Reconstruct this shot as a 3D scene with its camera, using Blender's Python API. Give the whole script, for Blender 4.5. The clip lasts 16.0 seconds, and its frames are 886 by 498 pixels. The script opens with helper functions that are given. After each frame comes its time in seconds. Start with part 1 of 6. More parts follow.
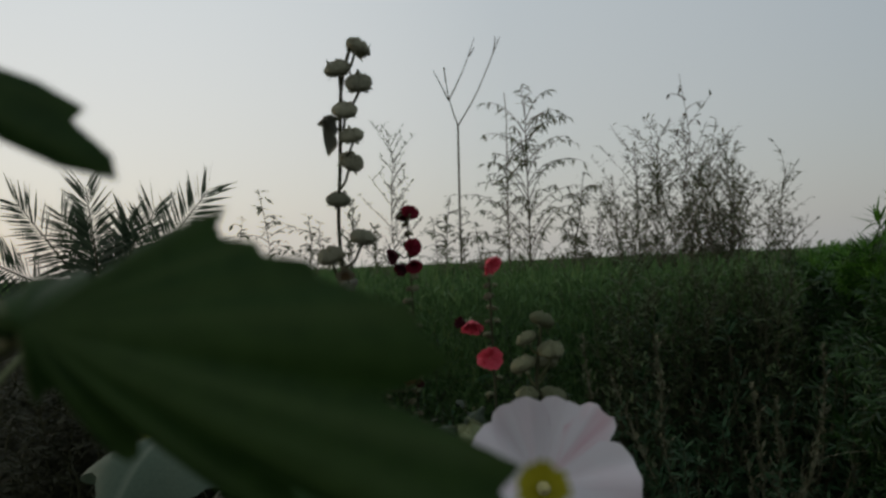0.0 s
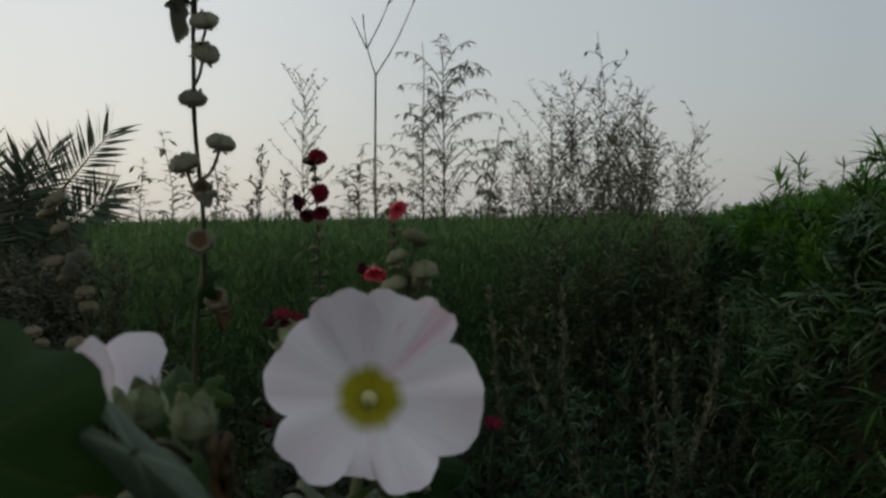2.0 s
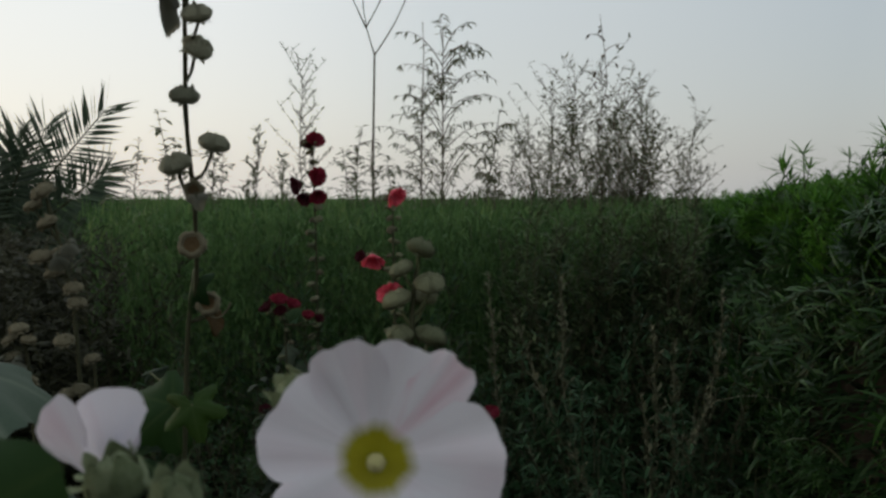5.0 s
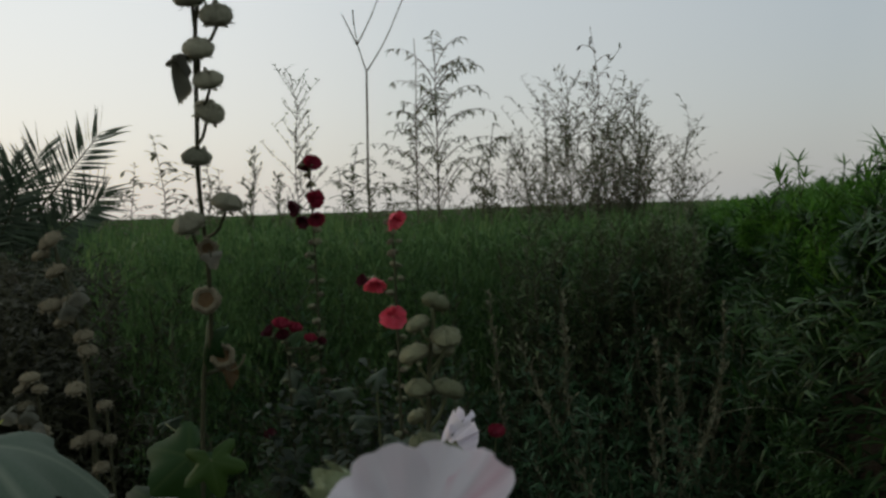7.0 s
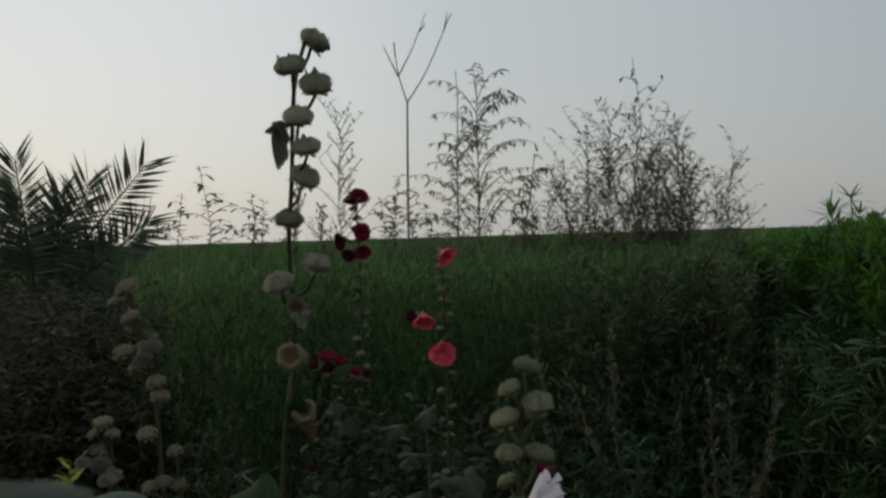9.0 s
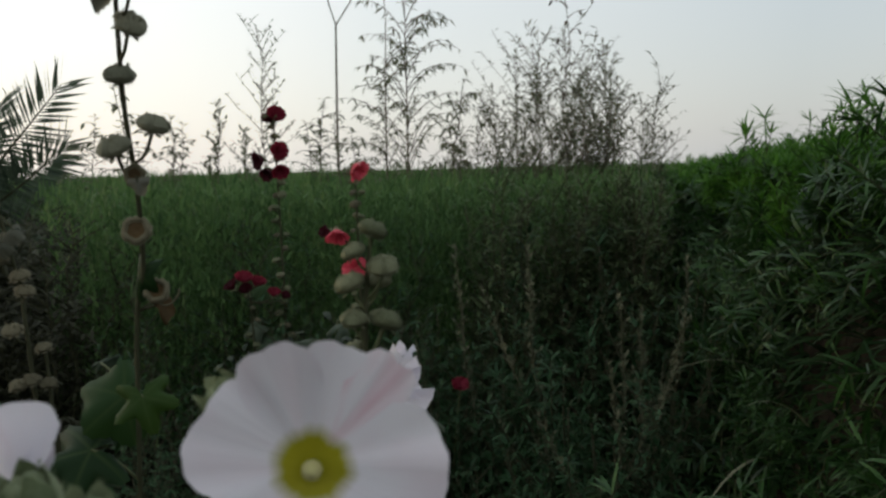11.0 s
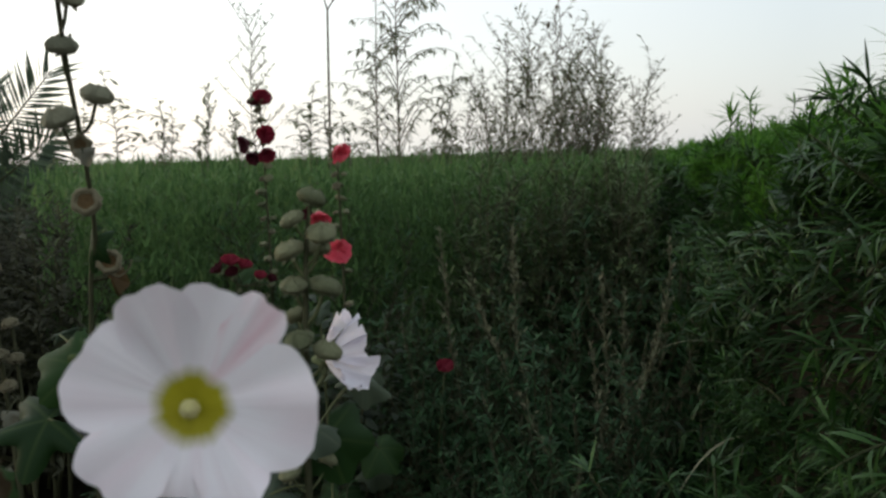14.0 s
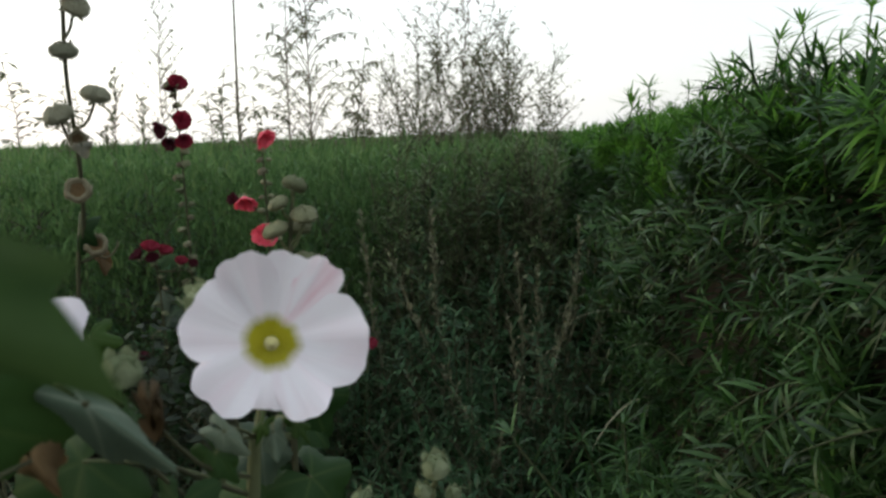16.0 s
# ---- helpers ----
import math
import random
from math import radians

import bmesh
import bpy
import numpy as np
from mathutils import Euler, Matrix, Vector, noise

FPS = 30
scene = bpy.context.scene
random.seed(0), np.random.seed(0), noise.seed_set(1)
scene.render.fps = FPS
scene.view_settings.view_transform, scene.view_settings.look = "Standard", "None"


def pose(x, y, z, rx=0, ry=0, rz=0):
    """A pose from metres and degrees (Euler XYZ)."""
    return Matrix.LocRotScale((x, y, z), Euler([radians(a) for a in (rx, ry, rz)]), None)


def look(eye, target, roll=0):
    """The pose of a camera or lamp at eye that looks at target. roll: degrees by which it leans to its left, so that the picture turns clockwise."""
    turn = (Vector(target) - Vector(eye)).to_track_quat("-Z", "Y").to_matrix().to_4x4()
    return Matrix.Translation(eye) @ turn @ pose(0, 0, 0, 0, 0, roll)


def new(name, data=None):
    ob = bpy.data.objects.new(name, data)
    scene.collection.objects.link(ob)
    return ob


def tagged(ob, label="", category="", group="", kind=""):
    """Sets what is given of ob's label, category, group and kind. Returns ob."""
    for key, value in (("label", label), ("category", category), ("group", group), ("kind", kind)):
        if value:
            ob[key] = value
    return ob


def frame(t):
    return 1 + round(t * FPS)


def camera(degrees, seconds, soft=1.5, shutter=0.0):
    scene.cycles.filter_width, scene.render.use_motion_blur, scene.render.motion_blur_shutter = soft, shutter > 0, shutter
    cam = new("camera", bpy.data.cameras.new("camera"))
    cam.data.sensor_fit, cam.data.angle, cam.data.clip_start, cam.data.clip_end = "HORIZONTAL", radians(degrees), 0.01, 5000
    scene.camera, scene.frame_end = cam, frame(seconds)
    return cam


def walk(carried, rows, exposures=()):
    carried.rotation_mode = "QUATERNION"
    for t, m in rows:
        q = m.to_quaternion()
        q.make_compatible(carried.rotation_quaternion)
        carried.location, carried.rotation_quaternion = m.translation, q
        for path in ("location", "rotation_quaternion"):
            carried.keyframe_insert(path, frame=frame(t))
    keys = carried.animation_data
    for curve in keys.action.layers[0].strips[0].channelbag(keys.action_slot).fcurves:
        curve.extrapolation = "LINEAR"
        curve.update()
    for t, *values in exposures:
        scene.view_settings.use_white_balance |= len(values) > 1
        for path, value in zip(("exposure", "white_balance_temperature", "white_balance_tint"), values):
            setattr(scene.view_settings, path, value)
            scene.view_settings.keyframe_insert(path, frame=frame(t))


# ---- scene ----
cam = camera(57.5, 16.0, 2.6)
cam.data.dof.use_dof, cam.data.dof.focus_distance, cam.data.dof.aperture_fstop = True, 1.2, 20.0
PATH = [
    (0, (0.063, 0.012, 1.343), (-0.165, 1.998, 1.379), -2.5),
    (0.5, (0.073, 0.031, 1.333), (-0.088, 2.024, 1.31), -3.0),
    (1, (0.08, 0.045, 1.33), (-0.014, 2.043, 1.31), -3.1),
    (1.5, (0.092, 0.065, 1.324), (0.066, 2.065, 1.285), -2.1),
    (2, (0.092, 0.073, 1.31), (0.062, 2.071, 1.236), -0.8),
    (2.5, (0.095, 0.086, 1.302), (0.084, 2.082, 1.173), -1.1),
    (3, (0.092, 0.103, 1.294), (0.084, 2.095, 1.116), 0.8),
    (3.5, (0.09, 0.12, 1.299), (0.113, 2.109, 1.095), 0.0),
    (4, (0.087, 0.113, 1.308), (0.094, 2.107, 1.146), 0.2),
    (4.5, (0.09, 0.11, 1.317), (0.099, 2.105, 1.185), 0.6),
    (5, (0.085, 0.107, 1.329), (0.063, 2.103, 1.205), -0.1),
    (5.2, (0.083, 0.105, 1.332), (0.037, 2.1, 1.209), -0.5),
    (7.3, (0.069, 0.103, 1.362), (0.056, 2.101, 1.271), -2.1),
    (7.5, (0.063, 0.108, 1.365), (0.017, 2.106, 1.282), -2.4),
    (8, (0.041, 0.11, 1.378), (-0.056, 2.107, 1.333), -1.7),
    (8.2, (0.036, 0.107, 1.383), (-0.088, 2.103, 1.354), -2.3),
    (10.3, (0.064, 0.1, 1.379), (0.098, 2.1, 1.334), -0.7),
    (10.5, (0.076, 0.105, 1.364), (0.129, 2.102, 1.274), -0.9),
    (11, (0.095, 0.123, 1.334), (0.148, 2.112, 1.136), -1.4),
    (11.5, (0.096, 0.133, 1.32), (0.065, 2.119, 1.082), -2.2),
    (12, (0.12, 0.142, 1.314), (0.096, 2.129, 1.09), -0.9),
    (12.5, (0.138, 0.142, 1.31), (0.112, 2.126, 1.06), -2.2),
    (13, (0.137, 0.14, 1.314), (0.097, 2.127, 1.083), -1.9),
    (13.5, (0.133, 0.138, 1.312), (0.138, 2.122, 1.057), -0.9),
    (14, (0.132, 0.112, 1.322), (0.19, 2.098, 1.091), -1.5),
    (14.5, (0.128, 0.095, 1.329), (0.24, 2.077, 1.08), -2.1),
    (15, (0.117, 0.081, 1.334), (0.317, 2.056, 1.085), -1.5),
    (15.5, (0.106, 0.057, 1.33), (0.345, 2.024, 1.06), -2.3),
    (16, (0.086, 0.023, 1.33), (0.37, 1.983, 1.05), -1.8),
]
EXPOSURES = [(0, -0.90), (1.0, -0.88), (2.0, -0.80), (2.5, -0.62), (3.5, -0.27), (4.5, -0.54), (5.0, -0.55), (7.5, -0.70), (8.0, -0.75), (10.5, -0.84), (11.0, -0.24), (12.5, 0.12), (15.5, 0.36), (16.0, 0.52)]
walk(cam, [(t, look(eye, target, roll)) for t, eye, target, roll in PATH], EXPOSURES)

# ---- world, sun, exposure ----
world = bpy.data.worlds.new("dusk_sky")
scene.world = world
world.use_nodes = True
wn, wl = world.node_tree.nodes, world.node_tree.links
wn.clear()
sky = wn.new("ShaderNodeTexSky")
sky.sky_type = "NISHITA"
sky.sun_disc = False
sky.sun_elevation = radians(5)
sky.sun_rotation = radians(-75)
sky.dust_density = 3.0
sky.ozone_density = 2.0
bg_sky = wn.new("ShaderNodeBackground")
bg_sky.inputs["Strength"].default_value = 0.10
bg_haze = wn.new("ShaderNodeBackground")
bg_haze.inputs["Strength"].default_value = 1.0
way = wn.new("ShaderNodeTexCoord")
glow = wn.new("ShaderNodeVectorMath")
glow.operation = "DOT_PRODUCT"
glow.inputs[1].default_value = (-0.46, 0.86, 0.22)
shift = wn.new("ShaderNodeMath")
shift.operation = "MULTIPLY_ADD"
shift.inputs[1].default_value = 0.5
shift.inputs[2].default_value = 0.5
haze = wn.new("ShaderNodeValToRGB")
haze.color_ramp.elements[0].position = 0.1
haze.color_ramp.elements[0].color = (0.61, 0.63, 0.655, 1)
haze.color_ramp.elements[1].position = 1.0
haze.color_ramp.elements[1].color = (1.08, 1.11, 1.10, 1)
e = haze.color_ramp.elements.new(0.8)
e.color = (0.59, 0.655, 0.70, 1)
e = haze.color_ramp.elements.new(0.95)
e.color = (0.81, 0.865, 0.885, 1)
parts_of = wn.new("ShaderNodeSeparateXYZ")
low = wn.new("ShaderNodeValToRGB")
low.color_ramp.elements[0].position = 0.0
low.color_ramp.elements[0].color = (1.04, 0.955, 0.885, 1)
low.color_ramp.elements[1].position = 0.35
low.color_ramp.elements[1].color = (1.0, 1.0, 1.0, 1)
blend = wn.new("ShaderNodeMixRGB")
blend.blend_type = "MULTIPLY"
blend.inputs["Fac"].default_value = 1.0
wl.new(way.outputs["Generated"], glow.inputs[0])
wl.new(glow.outputs["Value"], shift.inputs[0])
wl.new(shift.outputs[0], haze.inputs["Fac"])
wl.new(way.outputs["Generated"], parts_of.inputs[0])
wl.new(parts_of.outputs["Z"], low.inputs["Fac"])
wl.new(haze.outputs["Color"], blend.inputs["Color1"])
wl.new(low.outputs["Color"], blend.inputs["Color2"])
wl.new(blend.outputs[0], bg_haze.inputs["Color"])
both = wn.new("ShaderNodeAddShader")
wout = wn.new("ShaderNodeOutputWorld")
wl.new(sky.outputs[0], bg_sky.inputs["Color"])
wl.new(bg_sky.outputs[0], both.inputs[0])
wl.new(bg_haze.outputs[0], both.inputs[1])
wl.new(both.outputs[0], wout.inputs[0])

sun_data = bpy.data.lights.new("sun", "SUN")
sun_data.energy = 0.5
sun_data.angle = radians(25)
sun_data.color = (1.0, 0.93, 0.82)
sun = new("sun", sun_data)
sun.matrix_world = look((-20, 10, 4), (0, 0, 0))

# ---- materials ----


def node_mat(name):
    m = bpy.data.materials.new(name)
    m.use_nodes = True
    m.node_tree.nodes.clear()
    return m, m.node_tree.nodes, m.node_tree.links


def leaf_mat(name, dark, light, aged_sheen=None, rough=0.55, trans=0.25, scale=60.0, bump=0.15, whole=False, gloss=0.16):
    """Leaf: two greens that vary from leaf to leaf and in blotches, some light passing through. The third tone is for
    aged leaves, and for painted sheen on hedge and weeds.
    """
    m, n, l = node_mat(name)
    out = n.new("ShaderNodeOutputMaterial")
    geo = n.new("ShaderNodeObjectInfo" if whole else "ShaderNodeNewGeometry")
    tex = n.new("ShaderNodeTexCoord")
    noi = n.new("ShaderNodeTexNoise")
    noi.inputs["Scale"].default_value = scale
    noi.inputs["Detail"].default_value = 4
    mix = n.new("ShaderNodeMath")
    mix.operation = "MULTIPLY_ADD"
    mix.inputs[1].default_value = 0.6
    half = n.new("ShaderNodeMath")
    half.operation = "MULTIPLY"
    half.inputs[1].default_value = 0.4
    ramp = n.new("ShaderNodeValToRGB")
    ramp.color_ramp.elements[0].position = 0.15
    ramp.color_ramp.elements[0].color = (*dark, 1)
    ramp.color_ramp.elements[1].position = 0.72
    ramp.color_ramp.elements[1].color = (*light, 1)
    if aged_sheen:
        e = ramp.color_ramp.elements.new(0.92)
        e.color = (*aged_sheen, 1)
    l.new(tex.outputs["Object"], noi.inputs["Vector"])
    l.new(noi.outputs["Fac"], half.inputs[0])
    l.new(geo.outputs["Random" if whole else "Random Per Island"], mix.inputs[0])
    l.new(half.outputs[0], mix.inputs[2])
    l.new(mix.outputs[0], ramp.inputs["Fac"])
    p = n.new("ShaderNodeBsdfPrincipled")
    p.inputs["Roughness"].default_value = rough
    p.inputs["Specular IOR Level"].default_value = gloss
    l.new(ramp.outputs["Color"], p.inputs["Base Color"])
    bmp = n.new("ShaderNodeBump")
    bmp.inputs["Strength"].default_value = bump
    bmp.inputs["Distance"].default_value = 0.001
    l.new(noi.outputs["Fac"], bmp.inputs["Height"])
    l.new(bmp.outputs["Normal"], p.inputs["Normal"])
    tr = n.new("ShaderNodeBsdfTranslucent")
    l.new(ramp.outputs["Color"], tr.inputs["Color"])
    ms = n.new("ShaderNodeMixShader")
    ms.inputs[0].default_value = trans
    l.new(p.outputs[0], ms.inputs[1])
    l.new(tr.outputs[0], ms.inputs[2])
    l.new(ms.outputs[0], out.inputs["Surface"])
    return m


def veined_mat(name, dark, light, vein, rough=0.6, trans=0.22, scale=45.0):
    """Broad lobed leaf: blotched green with paler veins laid out in the leaf's own coordinates."""
    m = leaf_mat(name, dark, light, None, rough, trans, scale, 0.3, True)
    n, l = m.node_tree.nodes, m.node_tree.links
    ramp = next(x for x in n if x.type == "VALTORGB")
    prin = next(x for x in n if x.type == "BSDF_PRINCIPLED")
    uv = n.new("ShaderNodeUVMap")
    sep = n.new("ShaderNodeSeparateXYZ")
    l.new(uv.outputs[0], sep.inputs[0])
    cr = n.new("ShaderNodeValToRGB")
    cr.color_ramp.elements[0].position = 0.0
    cr.color_ramp.elements[0].color = (1, 1, 1, 1)
    cr.color_ramp.elements[1].position = 0.10
    cr.color_ramp.elements[1].color = (0, 0, 0, 1)
    l.new(sep.outputs["X"], cr.inputs["Fac"])
    fac = n.new("ShaderNodeMath")
    fac.operation = "MULTIPLY"
    fac.inputs[1].default_value = 0.6
    l.new(cr.outputs["Color"], fac.inputs[0])
    mx = n.new("ShaderNodeMixRGB")
    mx.inputs["Color2"].default_value = (*vein, 1)
    l.new(fac.outputs[0], mx.inputs["Fac"])
    l.new(ramp.outputs["Color"], mx.inputs["Color1"])
    l.new(mx.outputs[0], prin.inputs["Base Color"])
    return m


def petal_mat(name, tip, tint, eye, eye_at=0.24, trans=0.3, tint_amount=0.35, streak=4.0):
    """Petal: an eye at the claw, fine veins along the petal, a tint in streaks."""
    m, n, l = node_mat(name)
    out = n.new("ShaderNodeOutputMaterial")
    uv = n.new("ShaderNodeUVMap")
    sep = n.new("ShaderNodeSeparateXYZ")
    l.new(uv.outputs[0], sep.inputs[0])
    scl = n.new("ShaderNodeMapping")
    scl.inputs["Scale"].default_value = (17, 1.3, 1)
    l.new(uv.outputs[0], scl.inputs["Vector"])
    fine = n.new("ShaderNodeTexNoise")
    fine.inputs["Scale"].default_value = 1.0
    fine.inputs["Detail"].default_value = 5
    l.new(scl.outputs[0], fine.inputs["Vector"])
    scl2 = n.new("ShaderNodeMapping")
    scl2.inputs["Scale"].default_value = (streak, 0.9, 1)
    l.new(uv.outputs[0], scl2.inputs["Vector"])
    broad = n.new("ShaderNodeTexNoise")
    broad.inputs["Scale"].default_value = 1.0
    l.new(scl2.outputs[0], broad.inputs["Vector"])
    br = n.new("ShaderNodeValToRGB")
    br.color_ramp.elements[0].position = 0.45
    br.color_ramp.elements[1].position = 0.75
    br.color_ramp.elements[1].color = (tint_amount, tint_amount, tint_amount, 1)
    l.new(broad.outputs["Fac"], br.inputs["Fac"])
    c1 = n.new("ShaderNodeMixRGB")
    c1.inputs["Color1"].default_value = (*tip, 1)
    c1.inputs["Color2"].default_value = (*tint, 1)
    l.new(br.outputs["Color"], c1.inputs["Fac"])
    off = n.new("ShaderNodeMath")
    off.operation = "MULTIPLY_ADD"
    off.inputs[1].default_value = 0.035
    l.new(fine.outputs["Fac"], off.inputs[0])
    star = n.new("ShaderNodeMath")
    star.operation = "MULTIPLY_ADD"
    star.inputs[1].default_value = 0.13
    l.new(broad.outputs["Fac"], star.inputs[0])
    l.new(sep.outputs["Y"], star.inputs[2])
    l.new(star.outputs[0], off.inputs[2])
    er = n.new("ShaderNodeValToRGB")
    er.color_ramp.elements[0].position = eye_at
    er.color_ramp.elements[0].color = (1, 1, 1, 1)
    er.color_ramp.elements[1].position = eye_at + 0.13
    er.color_ramp.elements[1].color = (0, 0, 0, 1)
    l.new(off.outputs[0], er.inputs["Fac"])
    c2 = n.new("ShaderNodeMixRGB")
    c2.inputs["Color2"].default_value = (*eye, 1)
    l.new(er.outputs["Color"], c2.inputs["Fac"])
    l.new(c1.outputs[0], c2.inputs["Color1"])
    p = n.new("ShaderNodeBsdfPrincipled")
    p.inputs["Roughness"].default_value = 0.6
    p.inputs["Specular IOR Level"].default_value = 0.2
    l.new(c2.outputs[0], p.inputs["Base Color"])
    bmp = n.new("ShaderNodeBump")
    bmp.inputs["Strength"].default_value = 0.2
    bmp.inputs["Distance"].default_value = 0.0007
    l.new(fine.outputs["Fac"], bmp.inputs["Height"])
    l.new(bmp.outputs["Normal"], p.inputs["Normal"])
    tr = n.new("ShaderNodeBsdfTranslucent")
    l.new(c2.outputs[0], tr.inputs["Color"])
    ms = n.new("ShaderNodeMixShader")
    ms.inputs[0].default_value = trans
    l.new(p.outputs[0], ms.inputs[1])
    l.new(tr.outputs[0], ms.inputs[2])
    l.new(ms.outputs[0], out.inputs["Surface"])
    return m


def soil_mat(name, dark, light):
    m, n, l = node_mat(name)
    out = n.new("ShaderNodeOutputMaterial")
    tex = n.new("ShaderNodeTexCoord")
    a = n.new("ShaderNodeTexNoise")
    a.inputs["Scale"].default_value = 1.3
    a.inputs["Detail"].default_value = 6
    b = n.new("ShaderNodeTexNoise")
    b.inputs["Scale"].default_value = 40
    b.inputs["Detail"].default_value = 5
    add = n.new("ShaderNodeMath")
    add.operation = "MULTIPLY"
    ramp = n.new("ShaderNodeValToRGB")
    ramp.color_ramp.elements[0].position = 0.12
    ramp.color_ramp.elements[0].color = (*dark, 1)
    ramp.color_ramp.elements[1].position = 0.42
    ramp.color_ramp.elements[1].color = (*light, 1)
    p = n.new("ShaderNodeBsdfPrincipled")
    p.inputs["Roughness"].default_value = 0.95
    p.inputs["Specular IOR Level"].default_value = 0.05
    bmp = n.new("ShaderNodeBump")
    bmp.inputs["Strength"].default_value = 0.6
    bmp.inputs["Distance"].default_value = 0.02
    l.new(tex.outputs["Object"], a.inputs["Vector"])
    l.new(tex.outputs["Object"], b.inputs["Vector"])
    l.new(a.outputs["Fac"], add.inputs[0])
    l.new(b.outputs["Fac"], add.inputs[1])
    l.new(add.outputs[0], ramp.inputs["Fac"])
    l.new(b.outputs["Fac"], bmp.inputs["Height"])
    l.new(bmp.outputs["Normal"], p.inputs["Normal"])
    l.new(ramp.outputs["Color"], p.inputs["Base Color"])
    l.new(p.outputs[0], out.inputs["Surface"])
    return m


# Dark brown soil, taken near black to paint the shade between the plants.
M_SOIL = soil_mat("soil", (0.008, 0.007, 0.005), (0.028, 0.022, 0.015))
M_CROP = leaf_mat("crop_leaf", (0.046, 0.098, 0.033), (0.126, 0.225, 0.074), (0.20, 0.25, 0.09), 0.55, 0.3, 3.0, gloss=0.1)
# Face greens carry the overhang's shade; their pale third tone is painted sheen.
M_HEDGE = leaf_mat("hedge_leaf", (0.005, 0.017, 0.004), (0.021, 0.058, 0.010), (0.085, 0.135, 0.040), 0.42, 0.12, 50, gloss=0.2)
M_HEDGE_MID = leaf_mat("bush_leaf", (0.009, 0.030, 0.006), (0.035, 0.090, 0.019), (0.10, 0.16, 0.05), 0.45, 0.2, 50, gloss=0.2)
M_BUSH = leaf_mat("clump_leaf", (0.011, 0.038, 0.008), (0.037, 0.096, 0.019), (0.10, 0.165, 0.055), 0.45, 0.20, 50, gloss=0.22)
# Undergrowth green taken very dark: the shade of the bank's gaps is painted in.
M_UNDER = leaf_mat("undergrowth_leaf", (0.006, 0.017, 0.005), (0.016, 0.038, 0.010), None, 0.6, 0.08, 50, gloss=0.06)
# Young growth's own green, brightened further for light from above on the bank's top.
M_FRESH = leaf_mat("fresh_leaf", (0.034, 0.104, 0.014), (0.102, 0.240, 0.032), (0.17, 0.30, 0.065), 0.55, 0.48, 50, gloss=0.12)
M_HEDGE_STEM = leaf_mat("hedge_stem", (0.018, 0.026, 0.010), (0.045, 0.055, 0.024), None, 0.7, 0.0)
# Weed leaves: the pale third tone paints highlights on some of them.
M_WEED = leaf_mat("weed_leaf", (0.0112, 0.0392, 0.0134), (0.0330, 0.082, 0.028), (0.115, 0.135, 0.072), 0.5, 0.12, 40, gloss=0.18)
M_WEED_STEM = leaf_mat("weed_stem", (0.026, 0.030, 0.016), (0.075, 0.072, 0.042), None, 0.8, 0.0)
M_SPIKE = leaf_mat("dry_spike", (0.07, 0.078, 0.042), (0.16, 0.16, 0.10), (0.24, 0.22, 0.15), 0.8, 0.1, 40)
M_OLIVE = leaf_mat("olive_leaf", (0.0414, 0.069, 0.0276), (0.109, 0.149, 0.0633), (0.172, 0.196, 0.0978), 0.6, 0.25, 40, gloss=0.1)
M_TREE = leaf_mat("tree_leaf", (0.085, 0.105, 0.058), (0.20, 0.215, 0.13), (0.29, 0.26, 0.17), 0.6, 0.45, 40, gloss=0.10)
M_TWIG = leaf_mat("twig", (0.07, 0.062, 0.045), (0.16, 0.135, 0.095), None, 0.8, 0.0)
M_PALM = leaf_mat("palm_leaflet", (0.0351, 0.0562, 0.0351), (0.0842, 0.119, 0.0702), None, 0.4, 0.15, 30)
M_THICKET = leaf_mat("thicket_leaf", (0.024, 0.027, 0.016), (0.062, 0.064, 0.040), None, 0.6, 0.1, 30, gloss=0.08)
M_PALM_TRUNK = leaf_mat("palm_trunk", (0.03, 0.022, 0.015), (0.09, 0.065, 0.045), None, 0.9, 0.0, 25, 0.6)
M_STEM = leaf_mat("hollyhock_stem", (0.05, 0.07, 0.03), (0.12, 0.13, 0.06), None, 0.7, 0.0, 90, 0.3)
M_STEM_DARK = leaf_mat("dry_stem", (0.028, 0.033, 0.016), (0.068, 0.070, 0.036), None, 0.8, 0.0, 90, 0.3)
M_POD = leaf_mat("seed_pod_green", (0.085, 0.098, 0.050), (0.190, 0.196, 0.112), None, 0.8, 0.05, 4.5, 0.7, True)
M_POD_GREY = leaf_mat("seed_pod_grey", (0.133, 0.138, 0.094), (0.265, 0.26, 0.177), None, 0.85, 0.05, 4.5, 0.7, True)
M_POD_DRY = leaf_mat("seed_pod_dry", (0.085, 0.078, 0.047), (0.18, 0.16, 0.10), None, 0.9, 0.05, 4.5, 0.7, True)
M_CALYX = leaf_mat("calyx", (0.12, 0.155, 0.075), (0.27, 0.31, 0.18), None, 0.8, 0.15, 4.5, 0.7, True)
M_DRYLEAF = leaf_mat("withered_leaf", (0.045, 0.031, 0.014), (0.14, 0.092, 0.042), None, 0.85, 0.2, 7, 0.5, True)
M_GREYLEAF = leaf_mat("withered_grey_leaf", (0.13, 0.135, 0.10), (0.23, 0.23, 0.18), None, 0.85, 0.4, 80, 0.5, True)
M_LEAF = veined_mat("hollyhock_leaf", (0.011, 0.031, 0.008), (0.025, 0.059, 0.014), (0.050, 0.080, 0.022))
M_LEAF_MID = veined_mat("hollyhock_leaf_young", (0.018, 0.044, 0.008), (0.040, 0.080, 0.014), (0.06, 0.095, 0.027))
